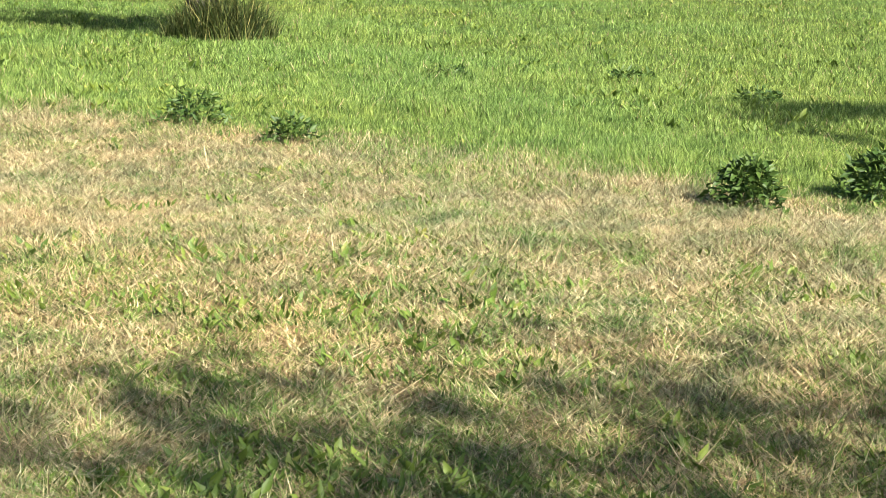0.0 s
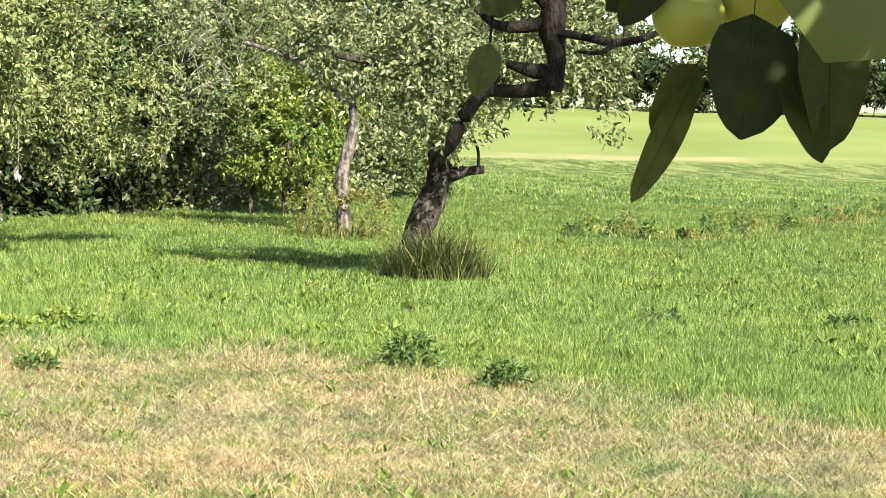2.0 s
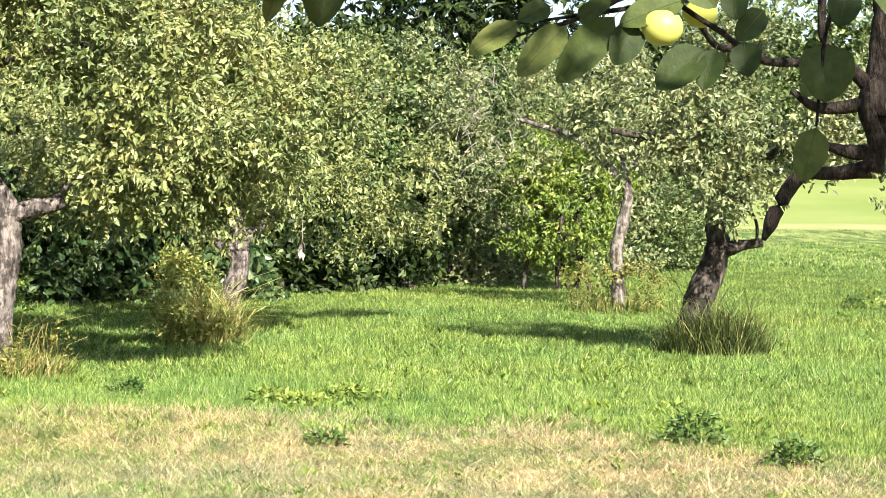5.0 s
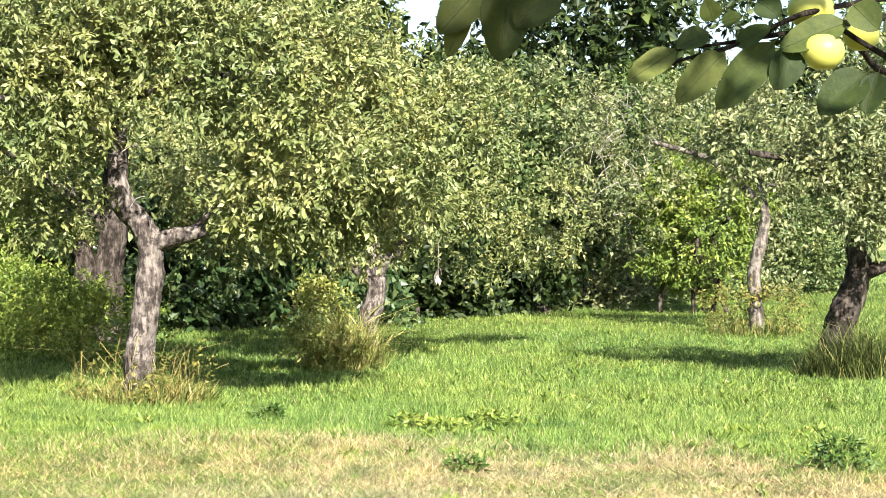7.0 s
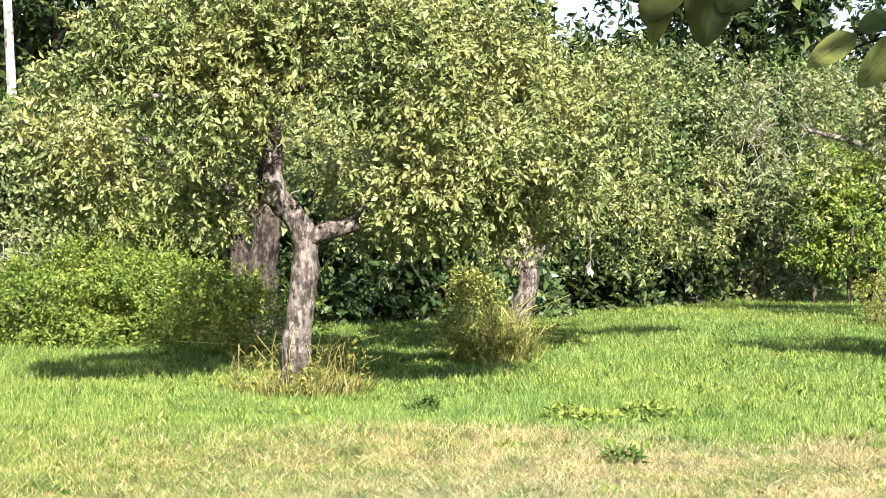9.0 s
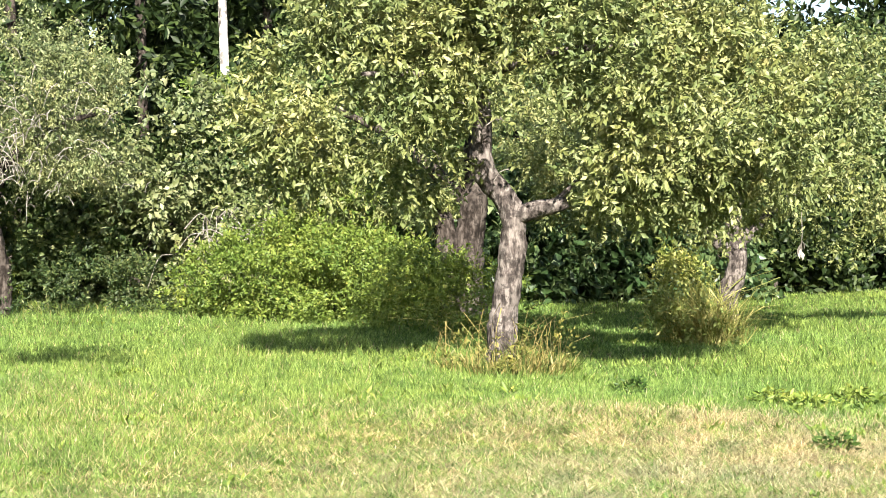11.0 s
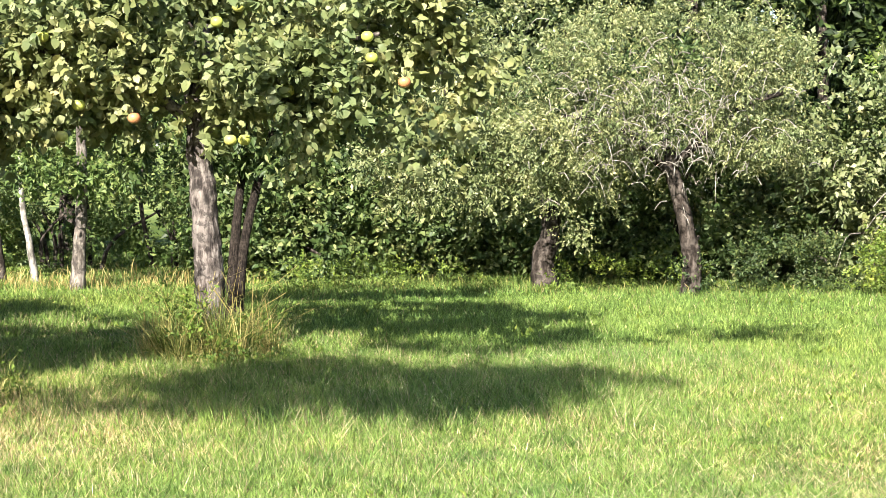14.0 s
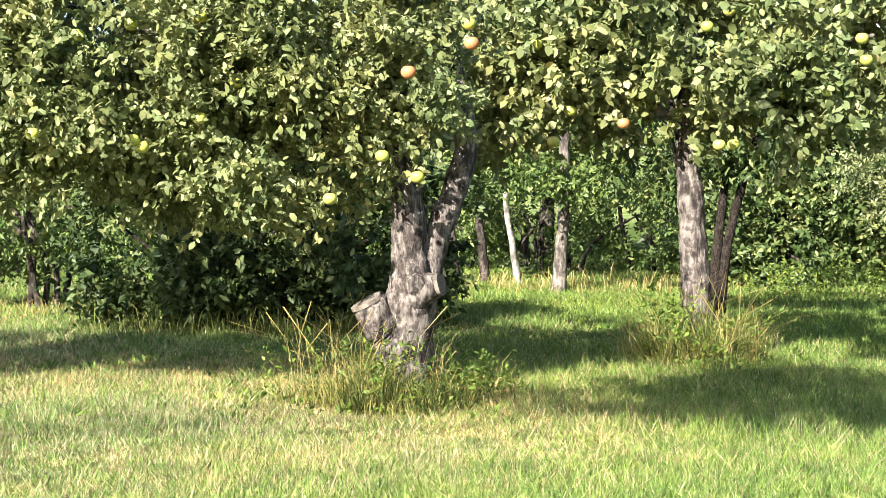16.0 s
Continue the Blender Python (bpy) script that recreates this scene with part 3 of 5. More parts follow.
tree("fruiting_apple_tree", 57.6, 13.6, "forked apple tree with knots, a cut stub and apples", [
    [(0, 0, -0.1, 0.24), (0.02, 0, 0.15, 0.2), (0.04, 0, 0.5, 0.2), (0.08, 0, 0.85, 0.18), (0.06, 0, 1.1, 0.14), (0.05, 0, 1.5, 0.125), (-0.03, 0.02, 1.9, 0.11), (-0.05, 0.1, 2.6, 0.08)]],
    [[(0.18, 0.05, 0.9, 0.11), (0.25, 0.1, 1.2, 0.1), (0.42, 0.15, 1.65, 0.1), (0.5, 0.15, 2.0, 0.09), (0.4, 0.2, 2.6, 0.06)],
     [(0.0, -0.02, 0.25, 0.17), (-0.1, -0.05, 0.5, 0.15), (-0.19, -0.07, 0.68, 0.135), (-0.24, -0.08, 0.77, 0.13)],
     [(0.1, -0.06, 0.8, 0.14), (0.19, -0.13, 0.88, 0.12), (0.27, -0.17, 0.91, 0.095)],
     [(0.08, -0.1, 0.86, 0.1), (0.1, -0.2, 0.92, 0.085), (0.1, -0.25, 0.93, 0.05)],
     [(-0.03, 0, 1.9, 0.07), (-0.9, -0.1, 2.6, 0.05), (-1.9, -0.1, 2.8, 0.03)]],
    [(-1.9, 0, 2.6, 1.35, 0.9, 0.75), (-0.7, 0.1, 2.8, 1.1, 0.65, 0.62), (-0.05, 0.1, 2.95, 0.45, 0.4, 0.35), (-0.2, -0.45, 2.25, 0.42, 0.25, 0.28), (-1.15, 0.1, 2.0, 0.9, 0.8, 0.45), (-3.1, 0.1, 2.5, 0.8, 0.8, 0.65)],
    8600, 10, leaf=LEAF_FRUIT, size=0.066, thin=0.27, fine=True, gap=-0.2)

# ================= hedge, wood and shrubs =================
THICKET_FOOT = []


def bush(name, az, d, label, lobes, clumps, seed, leaf, size, stems=5, category="bush", group="", bark=BARK_DARK, **more):
    foot = spot(az, d)
    t = thing(name, (foot[0], foot[1], foot[2] - 0.03), label, category, group)
    rng = np.random.default_rng(seed + 500)
    lob = np.array(lobes, float)
    for i in range(stems):
        top = lob[i % len(lob)]
        x = top[0] * 0.6 + rng.normal() * top[3] * 0.35
        y = top[1] + rng.normal() * 0.2
        limb("stem", turned([(x, y, -0.1, 0.05), (x + rng.normal() * 0.1, y, top[2] * 0.5, 0.04), (top[0] + rng.normal() * 0.3, top[1], top[2], 0.02)], az), bark, t, 6, 0.1, i, 0.2)
    v, f = crown_leaves(lob, clumps, seed, size, **more)
    part_of("crown", np_mesh("crown", v @ local(az), f), leaf, t)
    return t


HEDGE = (  # direction, distance of the foot, height
    (-3.8, 47.5, 4.6), (-2.4, 45, 4.8), (-1.2, 43, 4.8), (0.4, 40.6, 5.0), (2.2, 38.2, 5.0), (4.0, 35.8, 5.0), (5.8, 33.6, 4.6), (7.6, 32.2, 4.2), (9.6, 30.6, 4.2), (11.6, 29.4, 4.6), (14.5, 29.4, 5.0), (17.5, 29, 4.8), (21, 27.6, 4.2),
    (24.5, 27, 3.4), (28, 26.5, 3.3), (31.5, 27, 3.7), (35, 28.0, 3.6), (37, 29.2, 3.1), (39, 29.6, 2.9), (41, 30.0, 2.5), (43.2, 29.4, 2.6), (45.6, 28.8, 2.6))
for i, (az, d, h) in enumerate(HEDGE):
    if 4.5 < az < 10.5:  # boughs hanging over a dark hollow
        lobes = [(0, 0.3, h * 0.6, 1.3, 1.0, h * 0.24), (-0.3, 0.4, h * 0.78, 1.3, 1.0, h * 0.24)]
        # shrub in near-black leaves; its colour stands for the hollow's shade
        bush("understory_shrub", az, d + 1.0, "dark shaded shrub in the hollow under the hedge boughs", [(0, 0.2, 0.5, 1.5, 0.4, 0.6), (0.5, 0.4, 1.1, 1.3, 0.5, 0.6), (-0.6, 0.5, 1.2, 1.2, 0.5, 0.6)], 900, 240 + i, LEAF_WOOD_SHADED, 0.16, 3, group="hedge row", per=8, spread=0.3, gap=-1.2, thin=0.28, bough=0.3)
    else:
        lobes = [(0, 0, h * 0.32, 1.25, 0.9, h * 0.34), (-0.3, 0.3, h * 0.68, 1.3, 1.0, h * 0.33), (0.5, -0.2, 0.55, 1.0, 0.6, 0.6), (-0.6, -0.1, 0.5, 0.9, 0.6, 0.55)]
    bush("hedge_shrub", az, d + 0.9, "dense leafy shrub in the dark hedge row", lobes, 2200, 40 + i, LEAF_OLIVE if i in (2, 5, 14) else LEAF_FRESH if i in (3, 12) else LEAF_HEDGE,
         0.125 if az > 36 else 0.115, 4, group="hedge row", per=9, spread=0.3, gap=-0.45, thin=0.28, bough=0.3)
for i, (az, d, h) in enumerate(((11.3, 28.6, 1.9), (13.0, 28.1, 2.2), (14.8, 27.8, 2.4), (16.4, 27.4, 2.3), (18.2, 27.2, 2.1))):
    bush("broad_leaved_shrub", az, d + 0.5, "dark glossy broad-leaved shrub reaching down to the grass", [(0, 0, h * 0.3, 0.85, 0.6, h * 0.32), (0.1, 0.1, h * 0.68, 0.85, 0.6, h * 0.33), (-0.3, -0.1, 0.35, 0.8, 0.5, 0.4)], 900, 70 + i, LEAF_GLOSSY,
         0.17, 3, group="hedge row", per=7, spread=0.32, gap=-0.7, thin=0.27, bough=0.25, droop=0.5)
bush("yellowing_shrub", -0.3, 34.5, "yellow-green shrub catching the sun in the hedge", [(-0.1, 0, 1.6, 1.1, 0.8, 1.0), (0.3, 0, 2.5, 1.0, 0.7, 0.8)], 1900, 31, LEAF_HERB, 0.1)
bush("yellowing_shrub", 25.8, 31.0, "yellow-green sapling before the dark wood", [(-0.6, 0, 3.3, 0.6, 0.6, 0.6), (-0.2, 0, 2.5, 0.8, 0.7, 0.7)], 1000, 32, LEAF_HERB, 0.1, 2)
bush("yellowing_shrub", 22.6, 24.6, "yellowish branch of a shrub beside the herbs", [(0, 0, 1.35, 0.6, 0.5, 0.4)], 300, 33, LEAF_HERB, 0.1, 2)
bush("grey_willow", 39.6, 31.0, "tall grey-green willow at the wood's edge", [(0, 0, 3.6, 1.2, 1.0, 1.6), (0.9, 0, 2.2, 1.2, 1.0, 1.2)], 1700, 34, LEAF_OLIVE, 0.08, 3)
bush("thicket_shrub", 61.3, 20.6, "broad dark shrub with many bare stems at its foot", [(0, 0, 1.3, 1.5, 1.2, 0.95), (-1.3, 0, 1.2, 1.0, 1.0, 0.95), (1.0, 0.1, 1.2, 1.0, 1.0, 0.8), (-0.3, 0.2, 2.4, 1.7, 1.1, 0.8), (0.2, 0.4, 0.65, 1.4, 0.7, 0.45), (-1.1, 0.3, 0.7, 0.9, 0.7, 0.45)], 4200, 35, LEAF_THICK, 0.11, 16, bark=BARK_SHADED, per=10, gap=-0.4, thin=0.27)
for i, (u, w) in enumerate(((-1.6, -0.6), (-0.8, -0.8), (0.1, -0.9), (0.9, -0.7))):
    a, q = radians(61.3), spot(61.3, 20.6)
    tuft_place = (q[0] + math.cos(a) * u - math.sin(a) * w, q[1] + math.sin(a) * u + math.cos(a) * w)
    THICKET_FOOT.append((math.degrees(math.atan2(-tuft_place[0], tuft_place[1])), math.hypot(*tuft_place)))
bush("thicket_shrub", 69.6, 25.5, "leafy shrub beyond the shaded grass", [(0, 0, 1.5, 1.4, 1.0, 1.1), (-0.8, 0, 2.9, 1.4, 1.0, 1.0)], 1500, 36, LEAF_FRESH, 0.11, 8)
for i, (az, d, h) in enumerate(((47.4, 33, 3.4), (50.2, 34, 3.8), (53.4, 35.5, 4.0), (56.6, 36, 4.2), (60, 36, 4.4), (64, 35, 4.4), (67.5, 36, 4.6), (71.5, 35, 4.6))):
    bush("woodland_shrub", az, d, "sunlit young shrub among the slim trunks", [(0, 0, h * 0.3, 1.3, 0.9, h * 0.27), (0.3, 0.2, h * 0.68, 1.5, 1.0, h * 0.33)], 1300, 140 + i, (LEAF_FRESH, LEAF_FRESH, LEAF_HEDGE)[i % 3], 0.1, 5, group="wood behind the orchard", per=12, spread=0.28, gap=-0.4)
WOOD = ((-2.2, 55, 8.5), (1.2, 52, 9), (4.4, 50, 9), (6.6, 49, 7.4), (9.3, 53, 7.1), (11.9, 49, 8.2), (14, 46, 10), (17, 44, 11), (21, 43, 12), (25, 43, 12), (29, 42, 12), (33, 41, 12), (37, 41, 12), (41, 40, 12), (45, 40, 11), (49, 41, 10), (53, 42, 10), (57, 43, 10), (61, 42, 10), (65, 42, 9), (69, 42, 9), (73, 42, 9))
for i, (az, d, h) in enumerate(WOOD):
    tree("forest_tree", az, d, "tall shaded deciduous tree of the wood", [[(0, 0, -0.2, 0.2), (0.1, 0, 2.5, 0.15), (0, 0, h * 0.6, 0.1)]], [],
         [(0, 0, h * 0.3, 2.1, 1.6, h * 0.24), (0.4, 0, h * 0.55, 2.2, 1.7, h * 0.25), (-0.2, 0, h * 0.82, 1.8, 1.5, h * 0.2)], 760, 80 + i, bark=BARK_DARK, leaf=LEAF_WOOD_SHADED, size=0.3, group="wood behind the orchard", per=9, spread=0.5, gap=-1.0, bough=0.45)
for i in range(14):
    az = 3 + 3.4 * i
    if 6 < az < 12:
        continue
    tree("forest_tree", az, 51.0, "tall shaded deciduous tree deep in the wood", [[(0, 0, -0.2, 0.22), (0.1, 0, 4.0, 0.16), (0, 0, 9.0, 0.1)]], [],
         [(0, 0, 3.6, 2.6, 1.2, 3.2), (0.3, 0, 8.5, 2.4, 1.2, 3.4)], 600, 120 + i, bark=BARK_DARK, leaf=LEAF_WOOD_SHADED, size=0.48, group="wood behind the orchard", per=8, spread=0.7, gap=-1.6, bough=0.5)
for i, (az, d, h, r) in enumerate(((26.5, 37.0, 11, 0.1), (42.6, 36.0, 9, 0.085), (44.0, 38, 9, 0.06))):
    t = thing("birch_tree", spot(az, d), "white-barked birch against the dark wood", "tree", "birches")
    limb("trunk", turned([(0.3, 0, -0.1, r * 1.4), (0.15, 0, h * 0.35, r), (0, 0, h * 0.7, r * 0.8), (-0.1, 0, h, r * 0.4)], az), BARK_BIRCH, t, 14, 0.05, i, 0.08)
    v, f = crown_leaves([(0, 0, h * 0.95, 1.5, 1.3, 1.6)], 500, 160 + i, 0.1)
    part_of("crown", np_mesh("crown", v @ local(az), f), LEAF_HEDGE, t)
for i, (az, d, lean, r) in enumerate(((52.6, 28.0, 0.1, 0.1), (53.85, 30.2, -0.22, 0.055), (54.9, 31.0, -0.15, 0.075), (55.9, 32.0, -0.1, 0.08))):
    t = thing("slim_tree", spot(az, d), "slim pale-stemmed tree in hay grass", "tree", "slim trees")
    limb("trunk", turned([(0, 0, -0.1, r * 1.35), (lean * 0.5, 0, 0.7, r), (lean, 0, 1.6, r * 0.85), (lean * 1.2, 0, 4.5, r * 0.5)], az), (BARK_GREY, BARK_PALE, BARK_DARK, BARK_DARK)[i], t, 14, 0.1, i, 0.06)
    v, f = crown_leaves([(lean, 0, 3.2, 1.1, 0.9, 1.2), (lean * 0.5 + 0.3, -0.4, 1.9, 0.55, 0.4, 0.35), (lean - 0.4, -0.3, 2.1, 0.5, 0.4, 0.4)], 700, 170 + i, 0.11)
    part_of("crown", np_mesh("crown", v @ local(az), f), LEAF_FRESH, t)
t = thing("double_stemmed_tree", spot(47.9, 21.6), "dark forked tree standing in shade", "tree")
for i, x in enumerate((-0.12, 0.1, 0.2)):
    # stems take the shade-darkened bark
    limb("trunk", turned([(x * 0.6, 0, -0.1, 0.085), (x * 1.0, 0, 0.7, 0.065), (x * 2.0, 0, 1.6, 0.05), (x * 4.5, 0, 3.2, 0.03)], 47.9), BARK_SHADED, t, 12, 0.1, i, 0.06)
v, f = crown_leaves([(0.2, 0, 2.75, 1.7, 0.9, 0.75), (0.9, -0.1, 2.1, 0.7, 0.5, 0.4), (-0.7, 0, 2.0, 0.7, 0.5, 0.35)], 1300, 180, 0.11)
part_of("crown", np_mesh("crown", v @ local(47.2), f), LEAF_HEDGE, t)

# far side of the pasture
for i, (az, d, h) in enumerate(((-4.6, 118, 15), (-6.6, 122, 11), (-8.6, 124, 15), (-11, 128, 17), (-13.6, 132, 16), (-16.4, 136, 15), (-19.5, 140, 14), (-23, 144, 14), (-27, 150, 14))):
    h *= 1.4
    tree("field_tree", az, d + 60, "tall grey-green tree across the pasture", [[(0, 0, -0.3, 0.5), (0, 0, h * 0.6, 0.3)]], [],
         [(0, 0, h * 0.4, 5.0, 3.5, h * 0.3), (0.8, 0, h * 0.75, 4.2, 3.2, h * 0.28)], 800, 200 + i, bark=BARK_DARK, leaf=LEAF_HEDGE, size=0.85, group="trees across the pasture", per=8, spread=1.3, gap=-0.6, bough=1.0)
for i in range(12):
    az = -3.5 - 2.1 * i
    bush("field_hedge", az, 172, "dark hedge along the top of the pasture", [(0, 0, 1.6, 4.5, 1.6, 2.2), (1.0, 0, 3.2, 3.0, 1.5, 1.5)], 450, 230 + i, LEAF_WOOD_SHADED, 0.6, 2, group="hedge across the pasture", per=8, spread=0.9, gap=-0.8)

# unseen trees beside and behind the camera, placed so that their shadows fall across the lawn
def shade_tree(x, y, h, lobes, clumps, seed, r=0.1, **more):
    t = thing("unseen_shade_tree", (x, y, lie(x, y) - 0.03), "unseen leafy tree placed for the shade it casts", "tree", "apple trees")
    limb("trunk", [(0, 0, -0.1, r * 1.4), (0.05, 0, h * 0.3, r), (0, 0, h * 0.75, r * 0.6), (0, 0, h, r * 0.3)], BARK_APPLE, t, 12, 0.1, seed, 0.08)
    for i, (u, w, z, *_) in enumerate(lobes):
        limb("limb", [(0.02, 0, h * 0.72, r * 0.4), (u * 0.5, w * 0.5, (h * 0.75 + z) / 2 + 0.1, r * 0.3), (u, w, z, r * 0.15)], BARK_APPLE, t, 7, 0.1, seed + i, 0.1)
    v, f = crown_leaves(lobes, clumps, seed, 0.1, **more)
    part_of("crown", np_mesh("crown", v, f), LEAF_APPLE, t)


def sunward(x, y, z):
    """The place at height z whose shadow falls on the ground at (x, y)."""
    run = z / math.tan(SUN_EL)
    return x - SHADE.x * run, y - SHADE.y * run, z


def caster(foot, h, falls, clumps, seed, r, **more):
    """An unseen tree off to the side, placed for its shade; falls: shaded spots (x, y, height of the bough, half-widths
    across, along and up).
    """
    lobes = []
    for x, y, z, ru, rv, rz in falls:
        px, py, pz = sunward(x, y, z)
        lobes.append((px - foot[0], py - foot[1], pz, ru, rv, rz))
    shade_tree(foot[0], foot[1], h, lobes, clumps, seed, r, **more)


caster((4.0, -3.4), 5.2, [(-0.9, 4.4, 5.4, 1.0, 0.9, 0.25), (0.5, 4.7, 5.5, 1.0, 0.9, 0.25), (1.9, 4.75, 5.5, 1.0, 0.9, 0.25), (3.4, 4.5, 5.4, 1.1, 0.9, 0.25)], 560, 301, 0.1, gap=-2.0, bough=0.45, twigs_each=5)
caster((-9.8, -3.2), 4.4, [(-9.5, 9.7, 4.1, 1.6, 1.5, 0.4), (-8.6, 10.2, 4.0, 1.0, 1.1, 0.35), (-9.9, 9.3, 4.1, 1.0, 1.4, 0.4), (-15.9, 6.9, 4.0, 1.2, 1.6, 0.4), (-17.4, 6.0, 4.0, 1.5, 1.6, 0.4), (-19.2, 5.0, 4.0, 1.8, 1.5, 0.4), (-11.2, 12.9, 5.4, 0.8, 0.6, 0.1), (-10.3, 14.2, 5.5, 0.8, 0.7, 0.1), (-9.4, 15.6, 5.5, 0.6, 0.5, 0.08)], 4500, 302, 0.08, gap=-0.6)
# added crown that blocks the sun from the broad shrub and the grass there
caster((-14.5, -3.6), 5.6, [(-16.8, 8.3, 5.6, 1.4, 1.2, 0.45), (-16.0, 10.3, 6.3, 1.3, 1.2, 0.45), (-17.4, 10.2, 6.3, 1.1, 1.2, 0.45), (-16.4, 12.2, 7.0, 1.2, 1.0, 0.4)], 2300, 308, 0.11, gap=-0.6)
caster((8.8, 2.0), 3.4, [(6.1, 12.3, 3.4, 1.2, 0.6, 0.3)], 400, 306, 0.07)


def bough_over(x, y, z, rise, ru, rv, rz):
    """An unseen bough added to shade the place (x, y, z) from that height above it, about the foot of the tree at (2.6,
    -2.0).
    """
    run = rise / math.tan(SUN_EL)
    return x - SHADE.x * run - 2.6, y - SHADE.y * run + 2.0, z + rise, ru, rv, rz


# boughs added out of view to keep the near twigs and leaves shaded
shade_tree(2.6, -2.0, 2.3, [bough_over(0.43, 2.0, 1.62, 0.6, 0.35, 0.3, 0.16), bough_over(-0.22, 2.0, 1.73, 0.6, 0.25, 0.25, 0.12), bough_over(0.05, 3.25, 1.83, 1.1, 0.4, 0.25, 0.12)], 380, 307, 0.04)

# ================= tall grass and weeds round the trunks =================
def tuft(name, az, d, n, wide, tall, material, seed, label, ring=0.0, lean=0.35, width=0.006, heads=0.0):
    """Tall arching blades about a foot, some with seed heads."""
    rng = np.random.default_rng(seed)
    foot = spot(az, d)
    a, q = rng.random(n) * 2 * np.pi, np.sqrt(ring + (1 - ring) * rng.random(n))
    p = np.stack([foot[0] + np.cos(a) * q * wide, foot[1] + np.sin(a) * q * wide, np.full(n, foot[2] - 0.01)], 1)
    h = tall * (0.35 + 0.75 * rng.random(n) ** 1.6) * (1.15 - 0.45 * q)
    h *= np.clip(1 + 0.42 * wave(p, 2.2 / wide, seed) + 0.25 * wave(p, 5.5 / wide, seed + 1), 0.4, 1.3)
    out = np.stack([np.cos(a), np.sin(a), np.zeros(n)], 1) * lean * q[:, None] + rng.normal(size=(n, 3)) * [0.5, 0.5, 0.0]
    th = rng.random(n) * 2 * np.pi
    side = np.stack([np.cos(th), np.sin(th), np.zeros(n)], 1) * (width * (0.6 + 0.8 * rng.random(n)))[:, None]
    mid = p + out * (h * 0.35)[:, None] + np.stack([0 * h, 0 * h, h * 0.6], 1)
    sag = np.minimum(np.linalg.norm(out, axis=1), 1.0)
    tip = p + out * (h * 1.1)[:, None] + np.stack([0 * h, 0 * h, h * (1 - 0.35 * sag)], 1)
    head = (rng.random(n) < heads)[:, None]
    v = np.stack([p - side, p + side, mid + side * 0.8, mid - side * 0.8, tip + side * np.where(head, 2.2, 0.1), tip - side * np.where(head, 2.2, 0.1)], 1).reshape(-1, 3)
    i = np.arange(n) * 6
    f = np.vstack([np.stack([i + x for x in q4], -1) for q4 in ((0, 1, 2), (0, 2, 3), (3, 2, 4), (3, 4, 5))])
    return tagged(part_of(name, np_mesh(name, v, f), material), label, "grass", kind="stuff")


tuft("hay_grass", -5.2, 19.9, 170, 0.6, 0.95, HAY_GREEN, 403, "yellow hay stalks beside the leaning trunk", lean=0.1, width=0.003, heads=0.5)
tuft("hay_grass", 17.4, 16.7, 1300, 0.7, 0.26, HAY_GREEN, 404, "dry brown hay ring round the crooked trunk", lean=0.7, width=0.005)
tuft("hay_grass", 17.4, 16.6, 420, 0.62, 0.26, HAY, 414, "dry straw and fallen leaves round the crooked trunk", lean=0.8, width=0.005)
tuft("tall_grass", 17.4, 17.0, 130, 0.7, 0.8, HAY, 405, "single hay stalks round the crooked trunk", lean=0.1, width=0.003, heads=0.5)
tuft("hay_grass", 48.4, 15.8, 420, 0.62, 0.95, HAY, 407, "straw stalks round the straight trunk", lean=0.1, width=0.002, heads=0.6)
tuft("hay_grass", 59.0, 13.3, 300, 0.6, 0.95, HAY, 409, "straw stalks round the forked trunk", lean=0.1, width=0.0018, heads=0.6)
THICKET = straw_material("thicket_stalk", (0.13, 0.16, 0.035), (0.62, 0.53, 0.22), (0.36, 0.35, 0.11))
for i, (az, d, n, w, h) in enumerate(((10.4, 20.0, 320, 0.24, 0.62), (10.8, 19.9, 500, 0.28, 0.9), (11.2, 20.0, 500, 0.28, 0.9), (11.7, 20.1, 400, 0.24, 0.72))):
    tuft("thicket_stalks", az, d, n, w, h, THICKET, 460 + i, "dense thicket of half-dry stalks", lean=0.2, width=0.0045, heads=0.2)
tuft("tall_grass", -5.2, 19.7, 170, 0.42, 0.98, HAY_GREEN, 416, "pale stalks over the grass round the leaning apple trunk", lean=0.16, width=0.004, heads=0.3)
tuft("tall_grass", -2.1, 28.0, 900, 0.65, 0.4, HAY_GREEN, 412, "weedy ring round the slender pale trunk")
ROUND_TRUNKS = (  # az, d, blades, width, height
    (-3.75, 19.8, 500, 0.2, 0.42), (-4.35, 19.7, 900, 0.26, 0.55), (-4.95, 19.9, 1300, 0.3, 0.8), (-5.5, 19.7, 1000, 0.28, 0.66), (-6.0, 20.1, 600, 0.26, 0.45),
    (47.4, 15.8, 600, 0.2, 0.5), (47.9, 15.6, 700, 0.2, 0.72), (48.5, 15.5, 500, 0.22, 0.42), (49.0, 15.6, 800, 0.2, 0.78), (49.5, 16.0, 500, 0.22, 0.55), (47.0, 16.2, 400, 0.2, 0.6),
    (56.0, 13.3, 500, 0.26, 0.3), (56.7, 12.9, 700, 0.24, 0.44), (57.6, 12.8, 400, 0.2, 0.22), (58.5, 12.9, 800, 0.24, 0.55), (59.3, 13.2, 600, 0.24, 0.42), (60.2, 13.5, 300, 0.3, 0.3), (55.2, 13.9, 300, 0.3, 0.36), (54.3, 13.2, 250, 0.35, 0.24))
